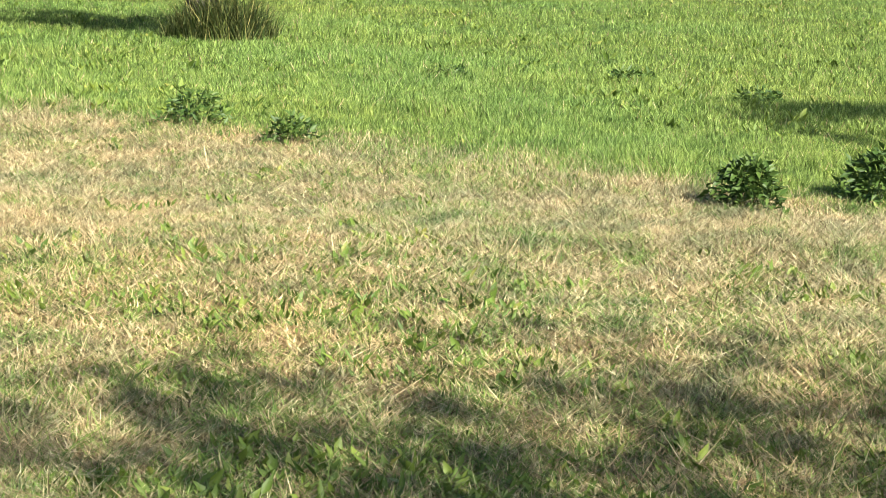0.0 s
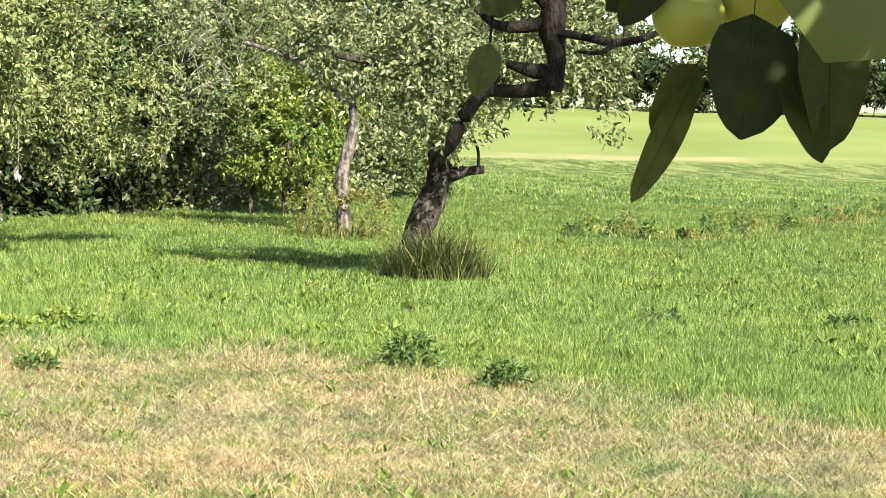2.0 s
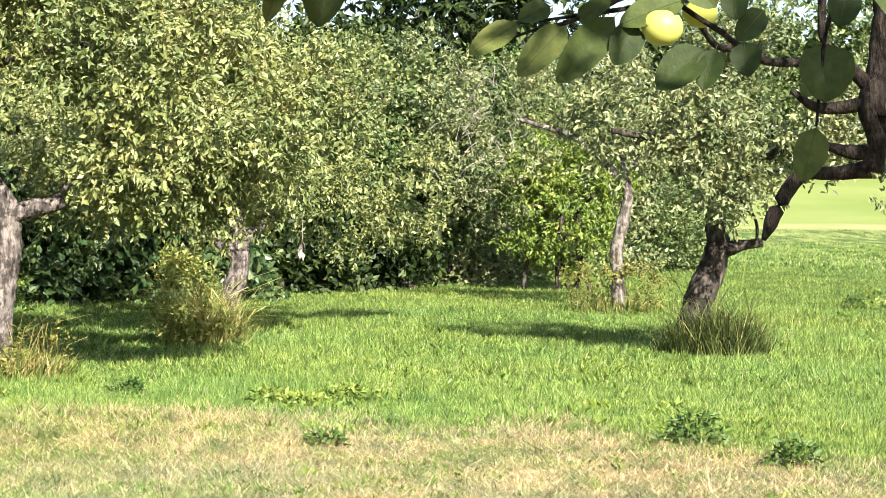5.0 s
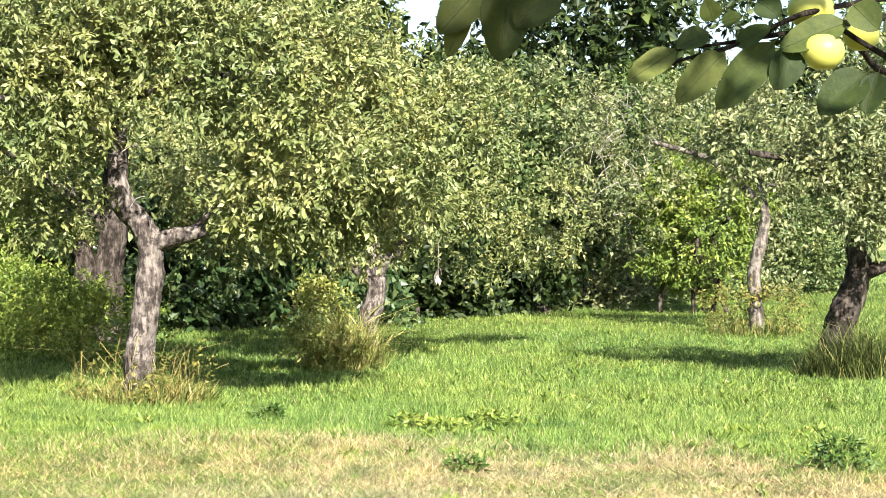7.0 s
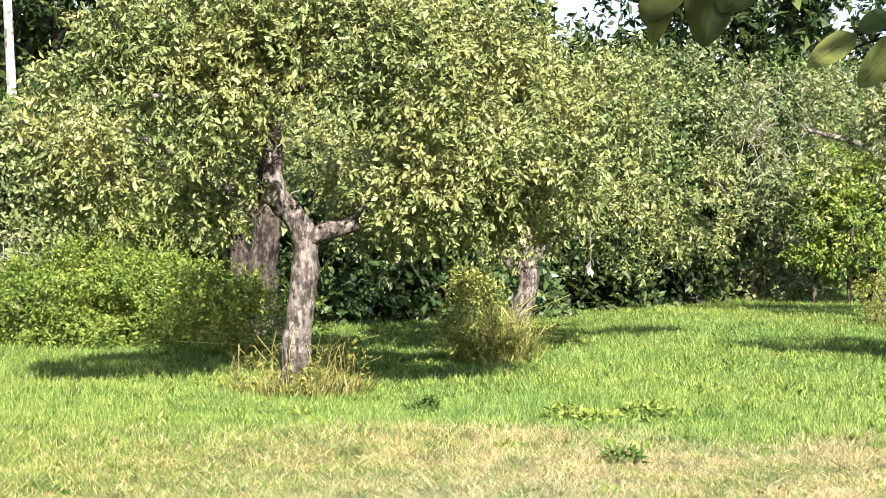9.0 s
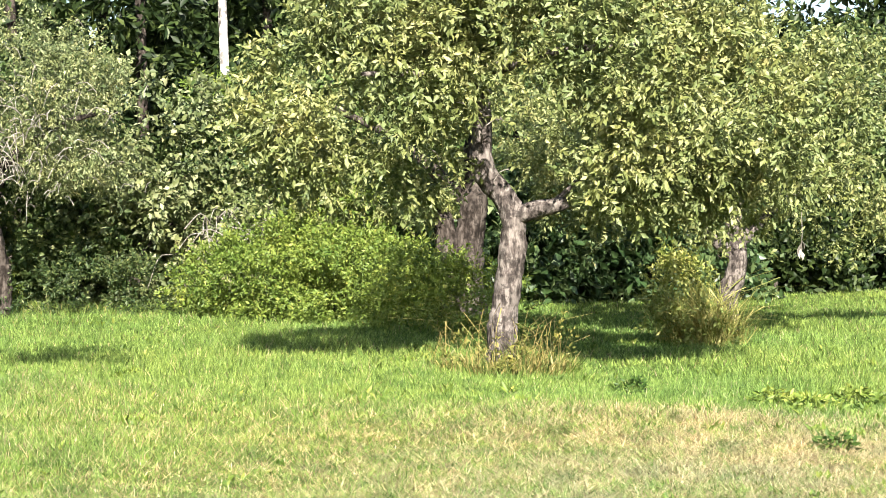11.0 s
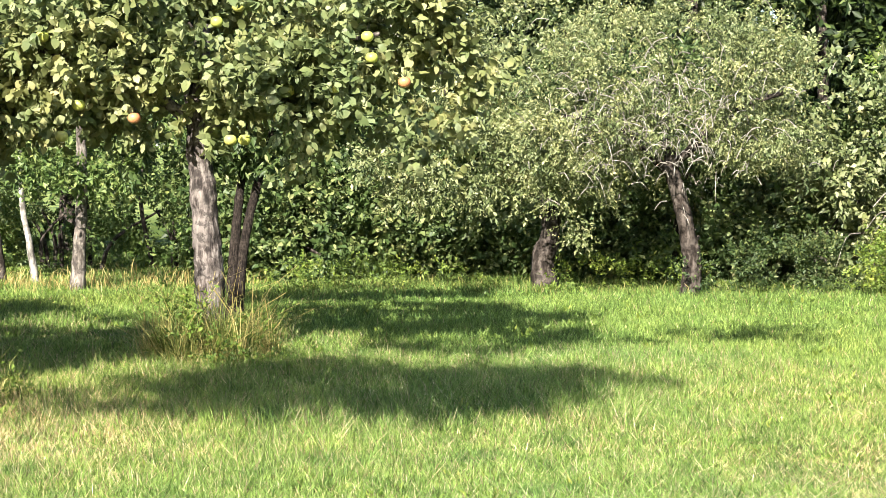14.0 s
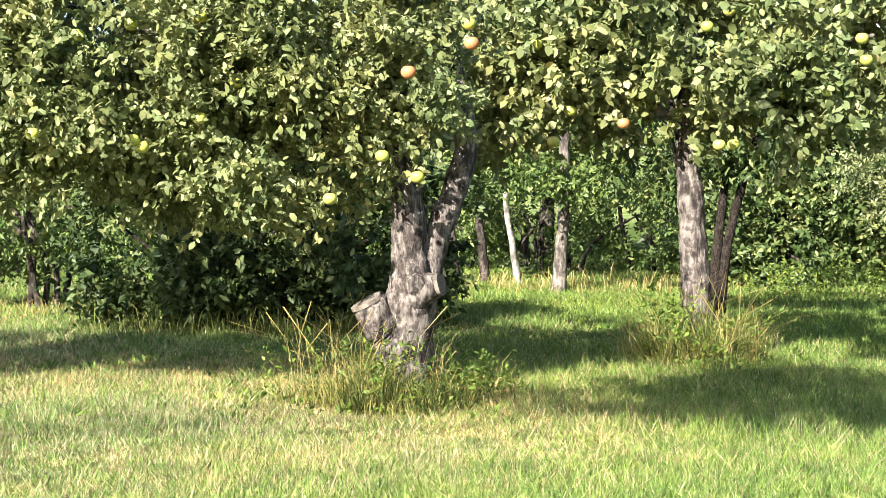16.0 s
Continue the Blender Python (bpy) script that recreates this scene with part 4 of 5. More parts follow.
for i, (az, d, n, w, h) in enumerate(ROUND_TRUNKS):
    tuft("grass_clump", az, d, int(n * 0.85), w * 1.1, h, TALL_GRASS if i < 5 else THICKET if i % 2 else HAY_GREEN, 440 + i, "dark tall grass round the leaning apple trunk" if i < 5 else "half-dry rank grass round a fruiting apple trunk", lean=0.2, width=0.0042)
for i, (az, d) in enumerate(THICKET_FOOT):
    tuft("hay_grass", az, d, 260, 0.6, 0.5, HAY_GREEN, 480 + i, "half-dry grass at the foot of the broad shrub", lean=0.3, width=0.005, heads=0.2)
for i, (az, d) in enumerate(((53.5, 28.6), (57, 30), (60, 30), (50, 29), (46.5, 26), (68.5, 24.5), (43.5, 26.5), (40, 26.8), (36, 26.2), (32.5, 24.9))):
    tuft("hay_grass", az, d, 420, 1.9, 0.22 if az < 49 else 0.36, HAY_GREEN if az < 49 else HAY, 420 + i, "dry grass along the wood's edge", lean=0.5)


def herbs(name, az, d, lobes, clumps, seed, leaf, label, size=0.058):
    foot = spot(az, d)
    v, f = crown_leaves(lobes, clumps, seed, size, per=12, spread=0.16, gap=-0.5, droop=0.0)
    ob = part_of(name, np_mesh(name, v @ local(az), f), leaf)
    ob.location = foot
    return tagged(ob, label, "plants", kind="stuff")


herbs("thicket_leaves", 11.0, 20.1, [(-0.05, -0.1, 0.4, 0.45, 0.35, 0.42), (0.15, -0.1, 0.65, 0.3, 0.25, 0.28), (-0.25, -0.15, 0.6, 0.22, 0.2, 0.32)], 420, 501, LEAF_THICKET, "half-dry leafy thicket round the low apple trunk")
herbs("ring_weeds", -2.3, 27.9, [(0, 0, 0.25, 0.75, 0.6, 0.3)], 300, 502, LEAF_DRYHERB, "browning weeds round the slender pale trunk")
for i, (az, d, w, h, n, leaf) in enumerate(((56.6, 12.8, 0.4, 0.07, 70, LEAF_ROSETTE), (58.8, 12.9, 0.36, 0.1, 80, LEAF_ROSETTE), (60.0, 13.4, 0.4, 0.08, 50, LEAF_ROSETTE), (55.4, 13.4, 0.4, 0.06, 40, LEAF_ROSETTE), (48.1, 15.5, 0.33, 0.1, 60, LEAF_ROSETTE), (49.2, 15.6, 0.24, 0.2, 60, LEAF_ROSETTE), (47.3, 16.0, 0.2, 0.15, 35, LEAF_ROSETTE), (17.5, 16.5, 0.6, 0.05, 36, LEAF_DRYHERB))):
    herbs("rank_weeds", az, d, [(0, 0, h, w, w * 0.7, h)], n, 520 + i, leaf, "rank weeds mixed into the grass round a trunk", 0.05)
herbs("tall_herbs", 26.7, 23.9, [(0.35, 0, 0.45, 0.7, 0.6, 0.45), (0.9, 0, 0.6, 0.8, 0.6, 0.5)], 1300, 503, LEAF_HERB, "bright green tall herbs")
herbs("tall_herbs", 24.0, 23.9, [(0, 0, 0.6, 1.1, 0.6, 0.55), (0.8, 0, 0.55, 0.8, 0.6, 0.5)], 1700, 504, LEAF_HERB, "bright green tall herbs")
herbs("tall_herbs", 22.0, 23.2, [(0, 0, 0.55, 0.9, 0.6, 0.5)], 1100, 505, LEAF_HERB, "bright green tall herbs")
herbs("tall_herbs", 19.9, 21.4, [(0, 0, 0.38, 0.75, 0.5, 0.4), (0.7, 0, 0.3, 0.5, 0.4, 0.3)], 900, 506, LEAF_HERB, "bright green herbs behind the crooked trunk")
herbs("shaded_herbs", 30.3, 24.8, [(0, 0, 0.3, 1.3, 0.5, 0.35)], 600, 507, LEAF_THICK, "dark green herbs in front of the hedge")
herbs("shaded_herbs", 35.5, 26.0, [(0, 0, 0.1, 1.3, 0.4, 0.13)], 220, 508, LEAF_HERB, "low yellow-green herbs at the hedge foot")
herbs("shaded_herbs", 43.0, 26.4, [(0, 0, 0.1, 1.6, 0.4, 0.12)], 260, 509, LEAF_HERB, "low yellow-green herbs at the hedge foot")


def weed(x, y, wide, tall, n, seed, leaf=LEAF_WEED, label="dark green weed clump in the lawn", blade=0.062):
    """A bushy weed: a few stems and its foliage."""
    rng = np.random.default_rng(seed)
    t = thing("weed_clump", (x, y, lie(x, y)), label, "plant", "weeds in the lawn")
    stems = []
    for i in range(5):
        a, q = rng.random() * 6.28, wide * (0.2 + 0.5 * rng.random())
        stems.append([(q * 0.3 * math.cos(a), q * 0.3 * math.sin(a), -0.02, 0.004), (q * math.cos(a), q * math.sin(a), tall * 0.85, 0.002)])
        limb("stem", stems[-1], HAY_GREEN, t, 5, 0, i, 0.05)
    a, q = rng.random(n) * 2 * np.pi, np.sqrt(rng.random(n))
    rise = rng.random(n) ** 0.8
    girth = wide * (1.05 - 0.55 * rise) * (1 + 0.25 * np.sin(a * 3 + seed))
    base = np.stack([np.cos(a) * q * girth, np.sin(a) * q * girth, tall * (0.05 + 0.95 * rise) * (1.05 - 0.25 * q)], 1)
    way = unit(np.stack([np.cos(a), np.sin(a), 0 * a], 1) * 0.7 + rng.normal(size=(n, 3)) * 0.6 + [0, 0, 0.25])
    face = unit(rng.normal(size=(n, 3)) * 0.6 + [0, -0.3, 0.8])
    length = blade * (0.5 + 0.8 * rng.random(n))
    v, f = leaf_blades(base, way, face, length, length * 0.2)
    ob = part_of("foliage", np_mesh("foliage", v, f), leaf, t)
    ob["kind"] = "stuff"
    return t


WEEDS = ((0.93, 12.15, 0.25, 0.22, 330), (1.46, 11.25, 0.2, 0.18, 240), (3.44, 8.72, 0.2, 0.27, 700), (4.27, 8.95, 0.2, 0.28, 700), (-1.91, 13.88, 0.22, 0.12, 220), (-1.62, 14.4, 0.3, 0.12, 260), (-2.21, 14.1, 0.22, 0.12, 200), (-3.41, 14.4, 0.2, 0.14, 180), (-1.47, 11.72, 0.16, 0.1, 120), (3.33, 15.4, 0.25, 0.1, 150), (5.37, 13.3, 0.22, 0.14, 200), (5.02, 15.5, 0.3, 0.1, 150))
for i, (x, y, w, h, n) in enumerate(WEEDS):
    weed(x, y, w, h, n, 600 + i, LEAF_HERB if 4 <= i <= 6 else LEAF_WEED)
for i in range(26):  # docks and thistles along the pasture's edge
    rng = np.random.default_rng(640 + i)
    az = -9.6 - 13.2 * i / 25 + rng.normal() * 0.25
    d = 30 + 1.04 * max(0.0, -az - 13.3) ** 1.5 + rng.normal() * 0.5
    x, y, _ = spot(az, d)
    weed(x, y, 0.07 + 0.16 * rng.random(), 0.2 + 0.34 * rng.random(), 120, 660 + i, (LEAF_WEED, LEAF_HERB, LEAF_WEED, LEAF_DRYHERB)[i % 4], "weedy docks at the pasture's edge", 0.085)
    if i % 2:
        tuft("hay_grass", az, d + 0.3, 60 if i < 12 else 200, 0.7, 0.28, HAY_GREEN if i % 4 == 1 else HAY, 740 + i, "dry grass and dock stalks along the pasture's edge", lean=0.4, width=0.006, heads=0.3)


def lawn_weeds(n, seed, near=4.2, far=18.0, big=1.0, leaf=LEAF_ROSETTE, name="lawn_weeds", label="broad-leaved weeds scattered in the lawn", az0=-28.0, az1=72.0, few=-0.05, spread=0.035):
    """Small tufts of narrow broad-leaved weeds among the grass, in drifts."""
    rng = np.random.default_rng(seed)
    r = near * (far / near) ** rng.random(n)
    a = np.radians(az0 + (az1 - az0) * rng.random(n))
    c = np.stack([-np.sin(a) * r, np.cos(a) * r, np.zeros(n)], 1)
    c = c[wave(c, 1.1, 5.0) + 0.7 * wave(c, 3.1, 6.0) > few]
    n, per = len(c), 9
    th = rng.random((n, per)) * 6.28
    up = 0.5 + 1.6 * rng.random((n, per))
    way = unit(np.stack([np.cos(th), np.sin(th), up], -1)).reshape(-1, 3)
    base = np.repeat(c, per, 0) + rng.normal(size=(n * per, 3)) * [spread, spread, 0]
    base[:, 2] = lie_np(base) + 0.004
    length = np.repeat(big * (0.022 + 0.045 * rng.random(n) ** 2), per) * (0.6 + 0.6 * rng.random(n * per))
    v, f = leaf_blades(base, way, unit(rng.normal(size=(n * per, 3)) * 0.5 + [0, -0.3, 1]), length, length * (0.1 + 0.12 * rng.random(n * per)))
    return tagged(part_of(name, np_mesh(name, v, f), leaf), label, "plants", kind="stuff")


lawn_weeds(2800, 701)
lawn_weeds(3400, 703, 4.2, 11.0, 0.85)
lawn_weeds(1500, 706, 4.1, 8.0, 1.05, az0=-28.0, az1=12.0, few=0.0, spread=0.05)
lawn_weeds(7000, 702, 12.5, 36.0, 1.6, LEAF_ROSETTE, "meadow_weeds", "clover and broad weeds in the meadow grass")
lawn_weeds(9000, 705, 48.0, 109.0, 2.2, LEAF_WEED, "pasture_weeds", "dark weed patches in the rough pasture", -27.0, -2.0, 0.1, 0.4)

# ================= apples =================
k = Nodes("apple_skin")
oi = k.add("ObjectInfo")
g = k.add("TexCoord")
blush = k.noise(9.0, 3.0, g.outputs["Object"])
skin = k.ramp(oi.outputs["Random"], (0.0, (0.42, 0.50, 0.09)), (0.6, (0.52, 0.56, 0.12)), (1.0, (0.58, 0.56, 0.16)))
APPLE_GREEN = k.done(k.mix(k.ramp(blush, (0.4, 0.0), (0.75, 0.5)), skin, (0.55, 0.42, 0.12)), 0.35, 0.4)
k = Nodes("apple_skin_red")
g = k.add("TexCoord")
blush = k.noise(9.0, 3.0, g.outputs["Object"])
APPLE_RED = k.done(k.ramp(blush, (0.3, (0.52, 0.15, 0.07)), (0.6, (0.58, 0.28, 0.12)), (0.8, (0.55, 0.42, 0.15))), 0.35, 0.4)
STALK = BARK_SHADED


def apple(x, y, z, red=False, r=0.036):
    """A hanging apple with dimples at both ends and its stalk."""
    t = thing("apple", (x, y, z), "red-blushed apple hanging on its twig" if red else "yellow-green apple hanging on its twig", "apple", "apples")
    bm = bmesh.new()
    bmesh.ops.create_uvsphere(bm, u_segments=20, v_segments=14, radius=r)
    for v in bm.verts:
        q = math.hypot(v.co.x, v.co.y) / r
        v.co.z *= 0.9 - 0.3 * max(0.0, 0.45 - q) / 0.45 * (1 if v.co.z > 0 else 0.6)
        s = 1 + 0.06 * v.co.z / r
        v.co.x *= s
        v.co.y *= s
    for f in bm.faces:
        f.smooth = True
    part("flesh", bm, APPLE_RED if red else APPLE_GREEN, t)
    limb("stalk", [(0, 0, r * 0.55, 0.0022), (0.003, 0, r * 1.3, 0.0018), (0.008, 0, r * 1.75, 0.0022)], STALK, t, 5, 0, 0, 0.01)
    return t


STRAIGHT = ((-12.47, 9.29, 2.80), (-12.30, 9.52, 2.23), (-11.43, 10.54, 3.06), (-11.18, 10.81, 2.57), (-11.14, 10.84, 2.35), (-11.20, 10.78, 2.12), (-11.49, 10.48, 1.93), (-11.41, 10.57, 1.93), (-10.66, 11.31, 2.80), (-10.64, 11.34, 2.62), (-10.87, 11.12, 2.37), (-12.38, 9.40, 1.97), (-11.56, 10.41, 2.93))
FORKED = ((-11.81, 5.29, 2.72), (-11.49, 5.96, 2.53), (-11.61, 5.72, 2.78), (-11.47, 6.00, 2.77), (-11.81, 5.29, 1.92), (-11.81, 5.36, 1.87), (-11.62, 5.71, 2.07), (-11.50, 5.94, 2.32), (-11.00, 6.83, 1.80), (-10.87, 7.04, 1.65), (-10.67, 7.35, 2.73), (-11.19, 6.51, 1.50), (-11.95, 4.95, 2.64), (-12.07, 4.66, 1.96))
BLUSHED = ((-12.01, 9.87, 2.12), (-11.21, 10.78, 2.73), (-10.43, 11.52, 2.41), (-10.90, 6.99, 2.39), (-10.65, 7.36, 2.59))
for p in STRAIGHT:
    apple(*p, r=0.055)
for p in FORKED:
    apple(*p, r=0.05)
for p in BLUSHED:
    apple(*p, red=True, r=0.055)

# ================= the branch hanging before the camera =================
def near_leaf_material(name, stops, share):
    """Large leaves that differ leaf by leaf, with faint veins and blotches."""
    k = Nodes(name)
    oi, tc = k.add("ObjectInfo"), k.add("TexCoord")
    one = k.ramp(oi.outputs["Random"], *stops)
    blotch = k.ramp(k.noise(55.0, 4.0, tc.outputs["Object"], 0.6), (0.35, (0.75, 0.8, 0.75)), (0.65, (1.2, 1.15, 1.0)))
    col = k.mix(1.0, one, blotch, "MULTIPLY")
    k.bump(k.noise(160.0, 2.0, tc.outputs["Object"]), 0.25, 0.003)
    k.done(col, 0.6, 0.25)
    k.through_light(col, share)
    return k.mat


LEAF_NEAR = near_leaf_material("near_leaf", ((0.0, (0.03, 0.05, 0.013)), (0.5, (0.06, 0.085, 0.022)), (0.85, (0.10, 0.125, 0.036)), (1.0, (0.17, 0.19, 0.05))), 0.28)
# darker copy of the near leaf, with shade put into its colour
LEAF_SHADED = near_leaf_material("shaded_leaf", ((0.0, (0.03, 0.048, 0.01)), (0.6, (0.06, 0.078, 0.016)), (1.0, (0.12, 0.13, 0.03))), 0.3)


LEAF_RIB = straw_material("leaf_rib", (0.06, 0.08, 0.025), (0.11, 0.125, 0.045))


def big_leaf(name, base, tip, wide, face, parent, curl=0.12, material=None):
    """An oval apple leaf with a folded midrib, a curl and a stalk."""
    b, t = Vector(base), Vector(tip)
    way, n = t - b, Vector(face).normalized()
    length = way.length
    way.normalize()
    side = way.cross(n).normalized()
    up = side.cross(way)
    bm = bmesh.new()
    rows, cols = 9, 4
    grid = []
    for i in range(rows + 1):
        u = i / rows
        u *= 1.5 - 0.5 * u
        w = wide * (math.sin(math.pi * u ** 0.85) ** 0.54 if 0 < u < 1 else 0.03)
        row = []
        for j in range(-cols, cols + 1):
            s = j / cols
            ripple = 0.05 * wide * math.sin(u * 17 + j * 2.1) * abs(s)
            row.append(bm.verts.new(b + way * length * u + side * w * s + up * (0.28 * w * abs(s) + ripple - curl * length * u * u)))
        grid.append(row)
    for i in range(rows):
        for j in range(2 * cols):
            f = bm.faces.new((grid[i][j], grid[i][j + 1], grid[i + 1][j + 1], grid[i + 1][j]))
            f.smooth = True
    ob = part(name, bm, material or LEAF_NEAR, parent)
    rib = [b + way * length * u - up * (curl * length * u * u - 0.0006) for u in (-0.12, 0.15, 0.4, 0.65, 0.9)]
    limb("midrib", [(*p, 0.0006 - 0.00008 * i) for i, p in enumerate(rib)], LEAF_RIB, ob, 5, 0, 0, 0.02)
    return ob


near = thing("apple_branch", (0.55, 3.7, 1.95), "knobbly apple branch, its bark darkened for shade, with hanging leaves", "branch")


def near_limb(pts, radii, name="twig"):
    q = [(x - 0.55, y - 3.7, z - 1.95, r) for (x, y, z), r in zip(pts, radii)]
    return limb(name, q, BARK_SHADED, near, 12, 0.2, len(pts) + radii[0] * 100, 0.012)


def near_leaf(b, t, wide, face=(0.1, -1, 0.25)):
    o = Vector((0.55, 3.7, 1.95))
    return big_leaf("leaf", Vector(b) - o, Vector(t) - o, wide * 1.18, face, near)


near_limb(((0.62, 3.55, 2.9), (0.57, 3.66, 2.3), (0.55, 3.70, 1.95), (0.55, 3.70, 1.89), (0.54, 3.71, 1.81), (0.53, 3.71, 1.73), (0.54, 3.71, 1.67), (0.532, 3.71, 1.615)), (0.03, 0.026, 0.023, 0.022, 0.02, 0.021, 0.018, 0.02), "bough")
near_limb(((0.53, 3.71, 1.62), (0.47, 3.72, 1.612), (0.41, 3.72, 1.608), (0.375, 3.73, 1.56), (0.358, 3.73, 1.52), (0.345, 3.73, 1.49)), (0.017, 0.014, 0.013, 0.012, 0.013, 0.004), "bough")
near_limb(((0.53, 3.71, 1.76), (0.52, 3.71, 1.77), (0.48, 3.72, 1.81), (0.45, 3.72, 1.84), (0.44, 3.72, 1.93), (0.45, 3.6, 2.4)), (0.015, 0.013, 0.01, 0.009, 0.007, 0.007))
near_limb(((0.53, 3.71, 1.74), (0.48, 3.72, 1.73), (0.43, 3.72, 1.73), (0.39, 3.73, 1.76)), (0.015, 0.012, 0.009, 0.006))
near_limb(((0.53, 3.71, 1.65), (0.49, 3.71, 1.65), (0.45, 3.72, 1.66)), (0.016, 0.013, 0.008))
near_limb(((0.53, 3.70, 1.72), (0.58, 3.66, 1.71), (0.63, 3.62, 1.70), (0.68, 3.58, 1.71), (0.71, 3.57, 1.73)), (0.009, 0.008, 0.007, 0.007, 0.004))
near_limb(((0.63, 3.62, 1.70), (0.60, 3.6, 1.68), (0.56, 3.60, 1.68)), (0.005, 0.004, 0.002))
near_limb(((0.17, 3.3, 1.86), (0.23, 3.44, 1.81), (0.28, 3.44, 1.81), (0.32, 3.5, 1.79), (0.41, 3.6, 1.80), (0.49, 3.7, 1.80)), (0.005, 0.006, 0.007, 0.008, 0.009, 0.01))
near_limb(((-0.12, 3.25, 1.82), (-0.02, 3.26, 1.835), (0.08, 3.26, 1.85), (0.18, 3.3, 1.87), (0.3, 3.45, 1.9), (0.44, 3.7, 1.93)), (0.002, 0.003, 0.004, 0.005, 0.006, 0.007))
near_limb(((0.36, 3.22, 1.67), (0.37, 3.22, 1.80), (0.4, 3.3, 1.9), (0.44, 3.6, 2.1)), (0.002, 0.003, 0.004, 0.005))
near_limb(((-0.112, 3.246, 1.796), (-0.075, 3.246, 1.811), (-0.026, 3.246, 1.823), (0.023, 3.245, 1.841), (0.071, 3.243, 1.865), (0.119, 3.24, 1.881), (0.3, 3.4, 1.93)), (0.0018, 0.0024, 0.003, 0.0034, 0.004, 0.0045, 0.006))
near_limb(((0.284, 3.274, 1.789), (0.248, 3.278, 1.796), (0.224, 3.281, 1.815), (0.184, 3.285, 1.84), (0.119, 3.25, 1.88)), (0.006, 0.006, 0.005, 0.004, 0.003))
for b, t, w in (((-0.092, 3.246, 1.823), (-0.165, 3.224, 1.778), 0.018), ((-0.018, 3.246, 1.821), (-0.09, 3.226, 1.745), 0.022), ((0.055, 3.243, 1.834), (-0.03, 3.226, 1.735), 0.025), ((0.087, 3.242, 1.824), (0.057, 3.223, 1.762), 0.022), ((0.163, 3.236, 1.862), (0.062, 3.223, 1.826), 0.022), ((-0.043, 3.246, 1.85), (-0.09, 3.226, 1.829), 0.016)):
    near_leaf(b, t, w, (0.35, -0.8, 0.5))
for b, t, w in (((-0.002, 3.245, 1.829), (0.046, 3.224, 1.857), 0.014), ((0.192, 3.234, 1.785), (0.12, 3.219, 1.728), 0.027), ((0.209, 3.232, 1.786), (0.188, 3.214, 1.725), 0.018), ((0.171, 3.236, 1.888), (0.205, 3.212, 1.85), 0.022), ((0.03, 3.244, 1.898), (0.062, 3.223, 1.873), 0.018), ((-0.035, 3.246, 1.868), (-0.047, 3.226, 1.897), 0.015), ((0.25, 3.227, 1.796), (0.256, 3.207, 1.745), 0.02), ((-0.022, 3.246, 1.866), (0.004, 3.225, 1.872), 0.011), ((0.234, 3.229, 1.872), (0.236, 3.209, 1.83), 0.018)):
    near_leaf(b, t, w, (-0.15, -0.9, 0.3))
for b, t, w in (((0.37, 3.22, 1.795), (0.372, 3.20, 1.708), 0.036), ((0.36, 3.22, 1.668), (0.34, 3.21, 1.588), 0.022), ((0.28, 3.23, 1.845), (0.24, 3.22, 1.80), 0.018), ((0.40, 3.22, 1.88), (0.39, 3.20, 1.82), 0.022), ((0.42, 3.45, 1.80), (0.445, 3.42, 1.775), 0.013), ((0.40, 3.5, 1.76), (0.375, 3.48, 1.735), 0.014), ((0.5, 3.55, 1.95), (0.53, 3.5, 1.87), 0.022)):
    near_leaf(b, t, w, (0.1, -1, 0.2))
for p, r in (((0.128, 3.24, 1.818), 0.032), ((0.112, 3.27, 1.886), 0.036), ((0.19, 3.31, 1.85), 0.028)):
    apple(*p, r=r)

fruit_twig = thing("apple_twig", (0.45, 1.99, 1.68), "shaded apple twig with broad dark leaves", "branch")


def twig_leaf(b, t, wide, face=(0.1, -1, 0.2), curl=0.1):
    o = Vector((0.45, 1.99, 1.68))
    return big_leaf("leaf", Vector(b) - o, Vector(t) - o, wide, face, fruit_twig, curl, LEAF_SHADED)


limb("twig", [(-0.1, 0.04, 0.02, 0.003), (0.0, 0.03, 0.012, 0.004), (0.08, 0.0, 0.02, 0.005), (0.3, -0.3, 0.2, 0.009)], BARK_SHADED, fruit_twig, 8, 0.15, 1.0, 0.01)
for b, t, w in (((0.393, 1.995, 1.587), (0.353, 1.967, 1.533), 0.017), ((0.385, 1.975, 1.57), (0.335, 1.945, 1.474), 0.014), ((0.432, 1.965, 1.628), (0.421, 1.935, 1.528), 0.04), ((0.458, 1.955, 1.583), (0.483, 1.92, 1.512), 0.019), ((0.492, 1.96, 1.645), (0.492, 1.925, 1.522), 0.031)):
    twig_leaf(b, t, w)
for b, t, w in (((0.368, 2.012, 1.667), (0.327, 1.99, 1.62), 0.018), ((0.391, 2.002, 1.683), (0.317, 2.019, 1.634), 0.021), ((0.33, 2.016, 1.699), (0.303, 2.022, 1.652), 0.016), ((0.53, 1.96, 1.69), (0.545, 1.93, 1.6), 0.034), ((0.46, 2.0, 1.7), (0.5, 1.98, 1.655), 0.03)):
    twig_leaf(b, t, w, (-0.1, -0.9, 0.4))
for p, r in (((0.389, 2.015, 1.628), 0.031), ((0.450, 2.03, 1.648), 0.035), ((0.503, 1.995, 1.662), 0.033), ((0.474, 2.045, 1.592), 0.026)):
    apple(*p, r=r)
spur = thing("leafy_spur", (-0.25, 2.0, 1.78), "shaded leafy apple spur hanging down", "branch")
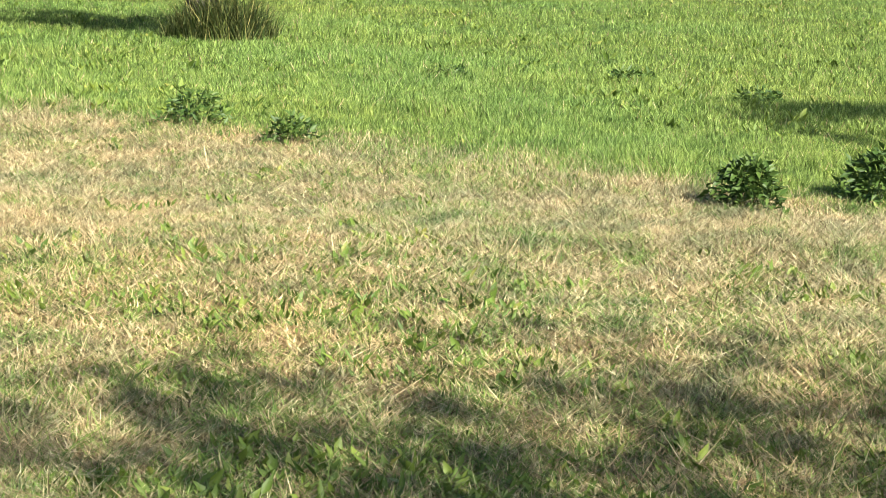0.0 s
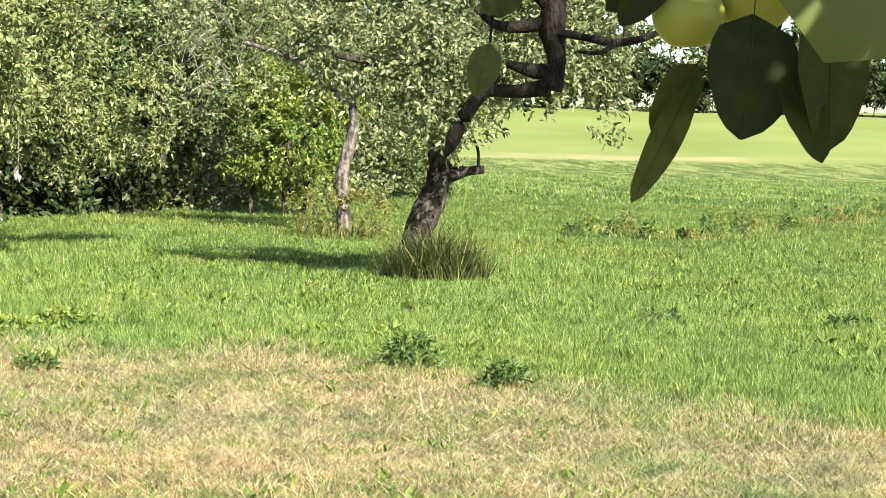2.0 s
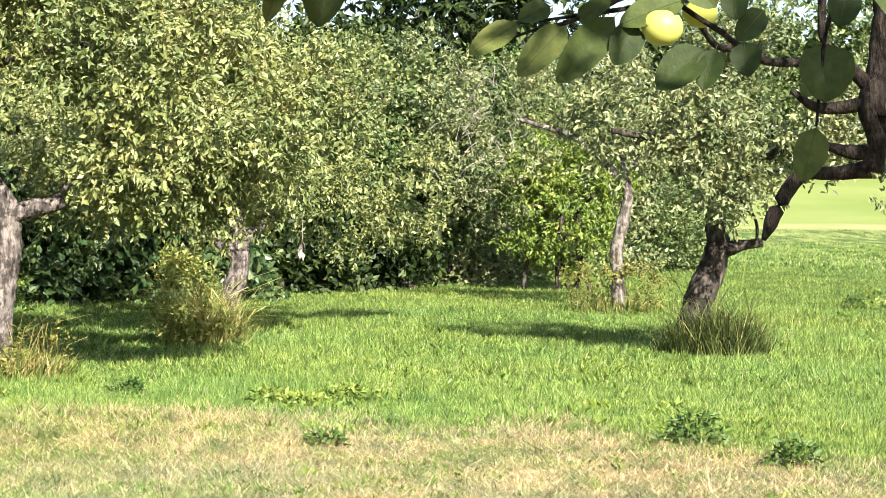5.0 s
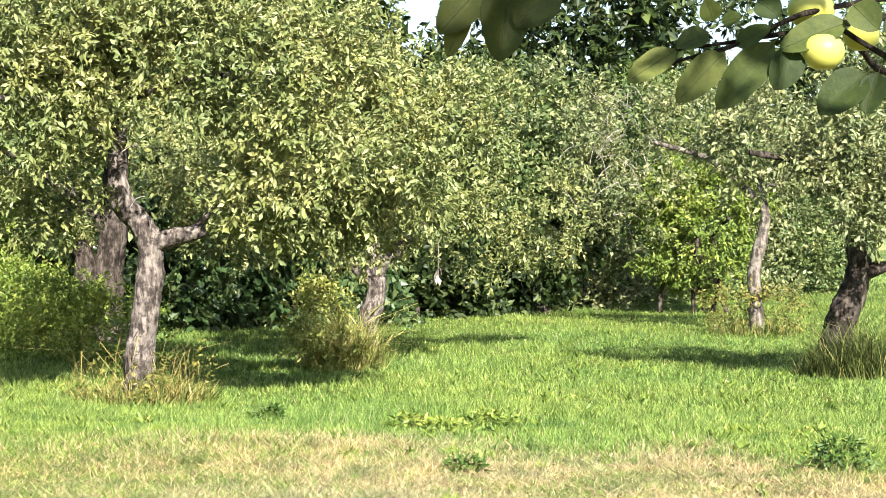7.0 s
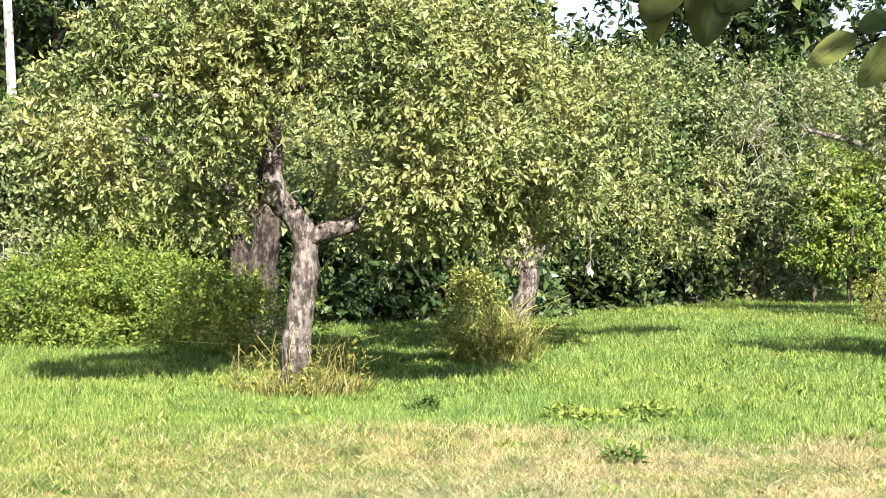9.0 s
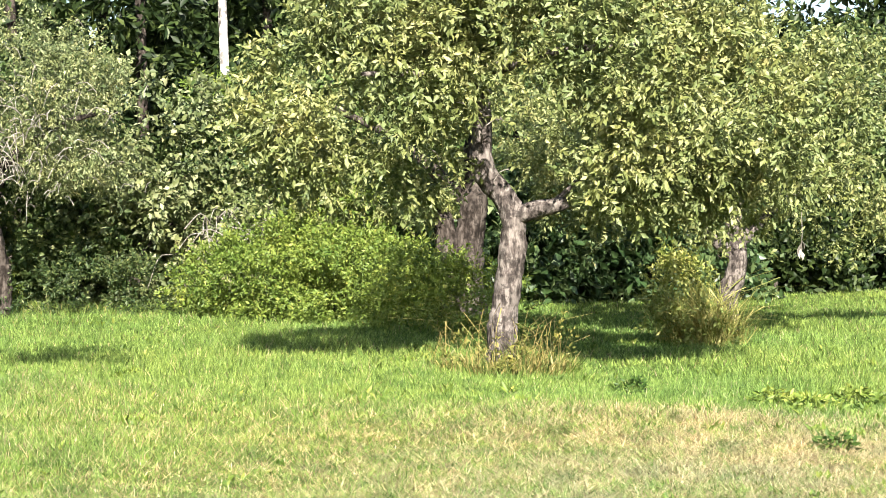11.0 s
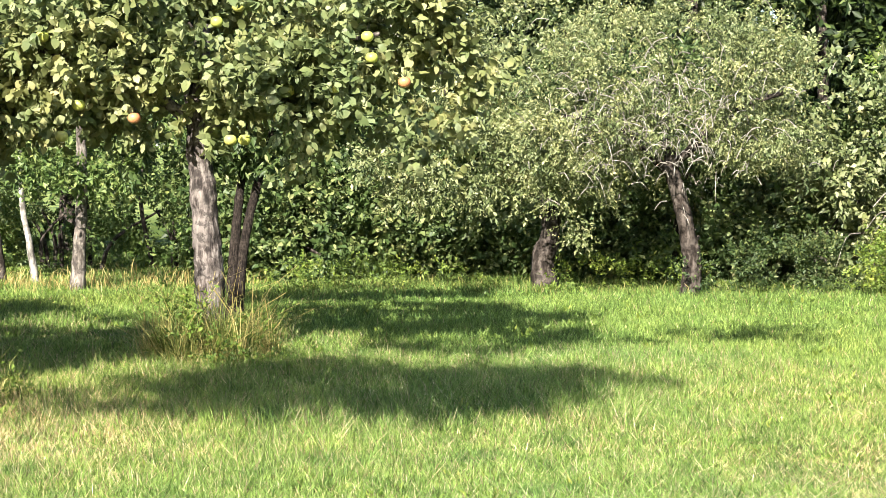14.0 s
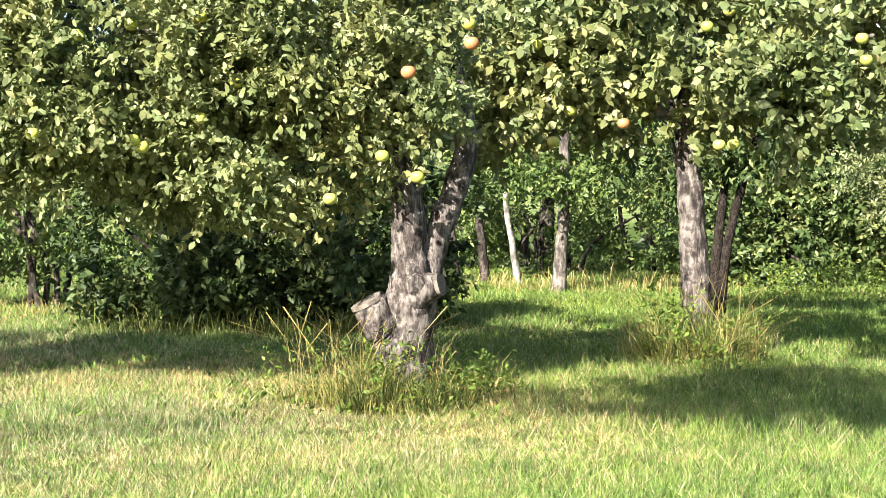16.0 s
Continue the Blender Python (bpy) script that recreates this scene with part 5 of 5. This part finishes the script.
limb("twig", [(-0.06, 0, -0.01, 0.003), (0.0, 0, 0.005, 0.004), (0.1, 0.0, 0.05, 0.005), (0.6, -0.2, 0.3, 0.008)], BARK_SHADED, spur, 8, 0.15, 2.0, 0.01)
for b, t, w in (((-0.242, 1.984, 1.75), (-0.275, 1.96, 1.708), 0.017), ((-0.22, 1.986, 1.755), (-0.226, 1.965, 1.686), 0.021), ((-0.185, 1.988, 1.75), (-0.212, 1.966, 1.713), 0.019), ((-0.256, 1.982, 1.735), (-0.268, 1.961, 1.689), 0.01)):
    o = Vector((-0.25, 2.0, 1.78))
    big_leaf("leaf", Vector(b) - o, Vector(t) - o, w, (0.2, -1, 0.2), spur, 0.1, LEAF_SHADED)

# ================= dead twigs, cut faces and other small things =================
def twigs(name, az, d, centre, spread, n, length, seed, parent=None, label="", droop=0.6, r=0.008):
    """A spray of thin bare twigs, arching over; its own thing unless it has a parent."""
    rng = np.random.default_rng(seed)
    pieces = []
    for i in range(n):
        p = np.array(centre) + rng.normal(size=3) * spread
        w = unit(rng.normal(size=3) + [0, -0.3, 0.5])
        l = length * (0.5 + rng.random())
        pieces.append(tube([(*p, r), (*(p + w * l * 0.5), r * 0.8), (*(p + w * l * 0.9 - [0, 0, droop * l * 0.5]), r * 0.4)], 5, 0.08, 0.1, i))
    v, f = joined(pieces)
    ob = part_of(name, np_mesh(name, v @ local(az), f), WOOD_DEAD, parent, label if parent else "")
    if parent is None:
        ob.location = spot(az, d)
        tagged(ob, label, "twigs", kind="stuff")
    return ob


twigs("dead_brush", 25.9, 25.2, (0, 0, 1.05), (0.32, 0.15, 0.14), 46, 0.5, 801, label="heap of pale dead brushwood behind the herbs", droop=1.1, r=0.01)
twigs("bare_twigs", 33.2, 24.6, (-0.3, -0.9, 2.35), (0.8, 0.3, 0.5), 420, 0.26, 802, label="lichen-grey bare twigs in the apple crown", droop=0.9, r=0.007)
twigs("bare_twigs", 2.2, 33.0, (0, 0, 3.1), (0.35, 0.2, 0.55), 50, 0.6, 803, label="pale bare twigs among the hedge leaves")
twigs("bare_twigs", 17.0, 16.2, (-0.5, 0, 2.3), (0.4, 0.25, 0.2), 16, 0.22, 804, label="bare twigs inside the crooked apple crown", r=0.006)

k = Nodes("cut_wood")
g = k.add("TexCoord")
rings = k.add("TexWave", wave_type="RINGS", rings_direction="SPHERICAL")
rings.inputs["Scale"].default_value, rings.inputs["Distortion"].default_value = 14.0, 3.0
k.link(g.outputs["Object"], rings.inputs["Vector"])
CUT_WOOD = k.done(k.ramp(rings.outputs["Fac"], (0.0, (0.11, 0.09, 0.075)), (1.0, (0.23, 0.20, 0.17))), 0.85, 0.15)


def cut_face(tree_thing, az, centre, way, r):
    """The sawn end of a limb, a thick uneven disc."""
    bm = bmesh.new()
    bmesh.ops.create_cone(bm, cap_ends=True, segments=18, radius1=r, radius2=r * 0.97, depth=0.03)
    for v in bm.verts:
        s = 1 + 0.08 * math.sin(3 * math.atan2(v.co.y, v.co.x) + 1)
        v.co.x, v.co.y = v.co.x * s, v.co.y * s
    ob = part("cut_face", bm, CUT_WOOD, tree_thing, "grey sawn end of a cut limb")
    w = Vector(np.array(way, float) @ local(az))
    c = Vector(np.array(centre, float) @ local(az))
    ob.matrix_local = Matrix.Translation(c) @ w.to_track_quat("Z", "Y").to_matrix().to_4x4()
    return ob


forked = [o for o in scene.objects if o.name == "fruiting_apple_tree.001"][0]
cut_face(forked, 57.6, (-0.25, -0.085, 0.785), (-0.4, -0.1, 0.75), 0.128)
cut_face(forked, 57.6, (0.285, -0.178, 0.915), (0.9, -0.4, 0.2), 0.085)
leaning = [o for o in scene.objects if o.name == "apple_tree"][0]
cut_face(leaning, -4.2, (0.79, -0.1, 1.25), (1, -0.15, 0.1), 0.05)

t = thing("dried_leaf_bunch", spot(8.05, 19.6), "pale dried leaf bunch hanging under the crown", "leaves")
t.location.z += 1.12
limb("stalk", [(0, 0, 0.35, 0.004), (0.01, 0, 0.1, 0.004), (0, 0, 0, 0.003)], WOOD_DEAD, t, 5, 0, 0, 0.05)
for i in range(7):
    a = i * 0.9
    v, f = leaf_blades(np.array([[0, 0, 0.06 - 0.02 * i]]), unit(np.array([[0.5 * math.cos(a), 0.5 * math.sin(a), -1.0]])), np.array([[math.cos(a), math.sin(a), 0.3]]), np.array([0.12]), np.array([0.028]))
    part_of("leaf", np_mesh("leaf", v, f), WOOD_DEAD, t)
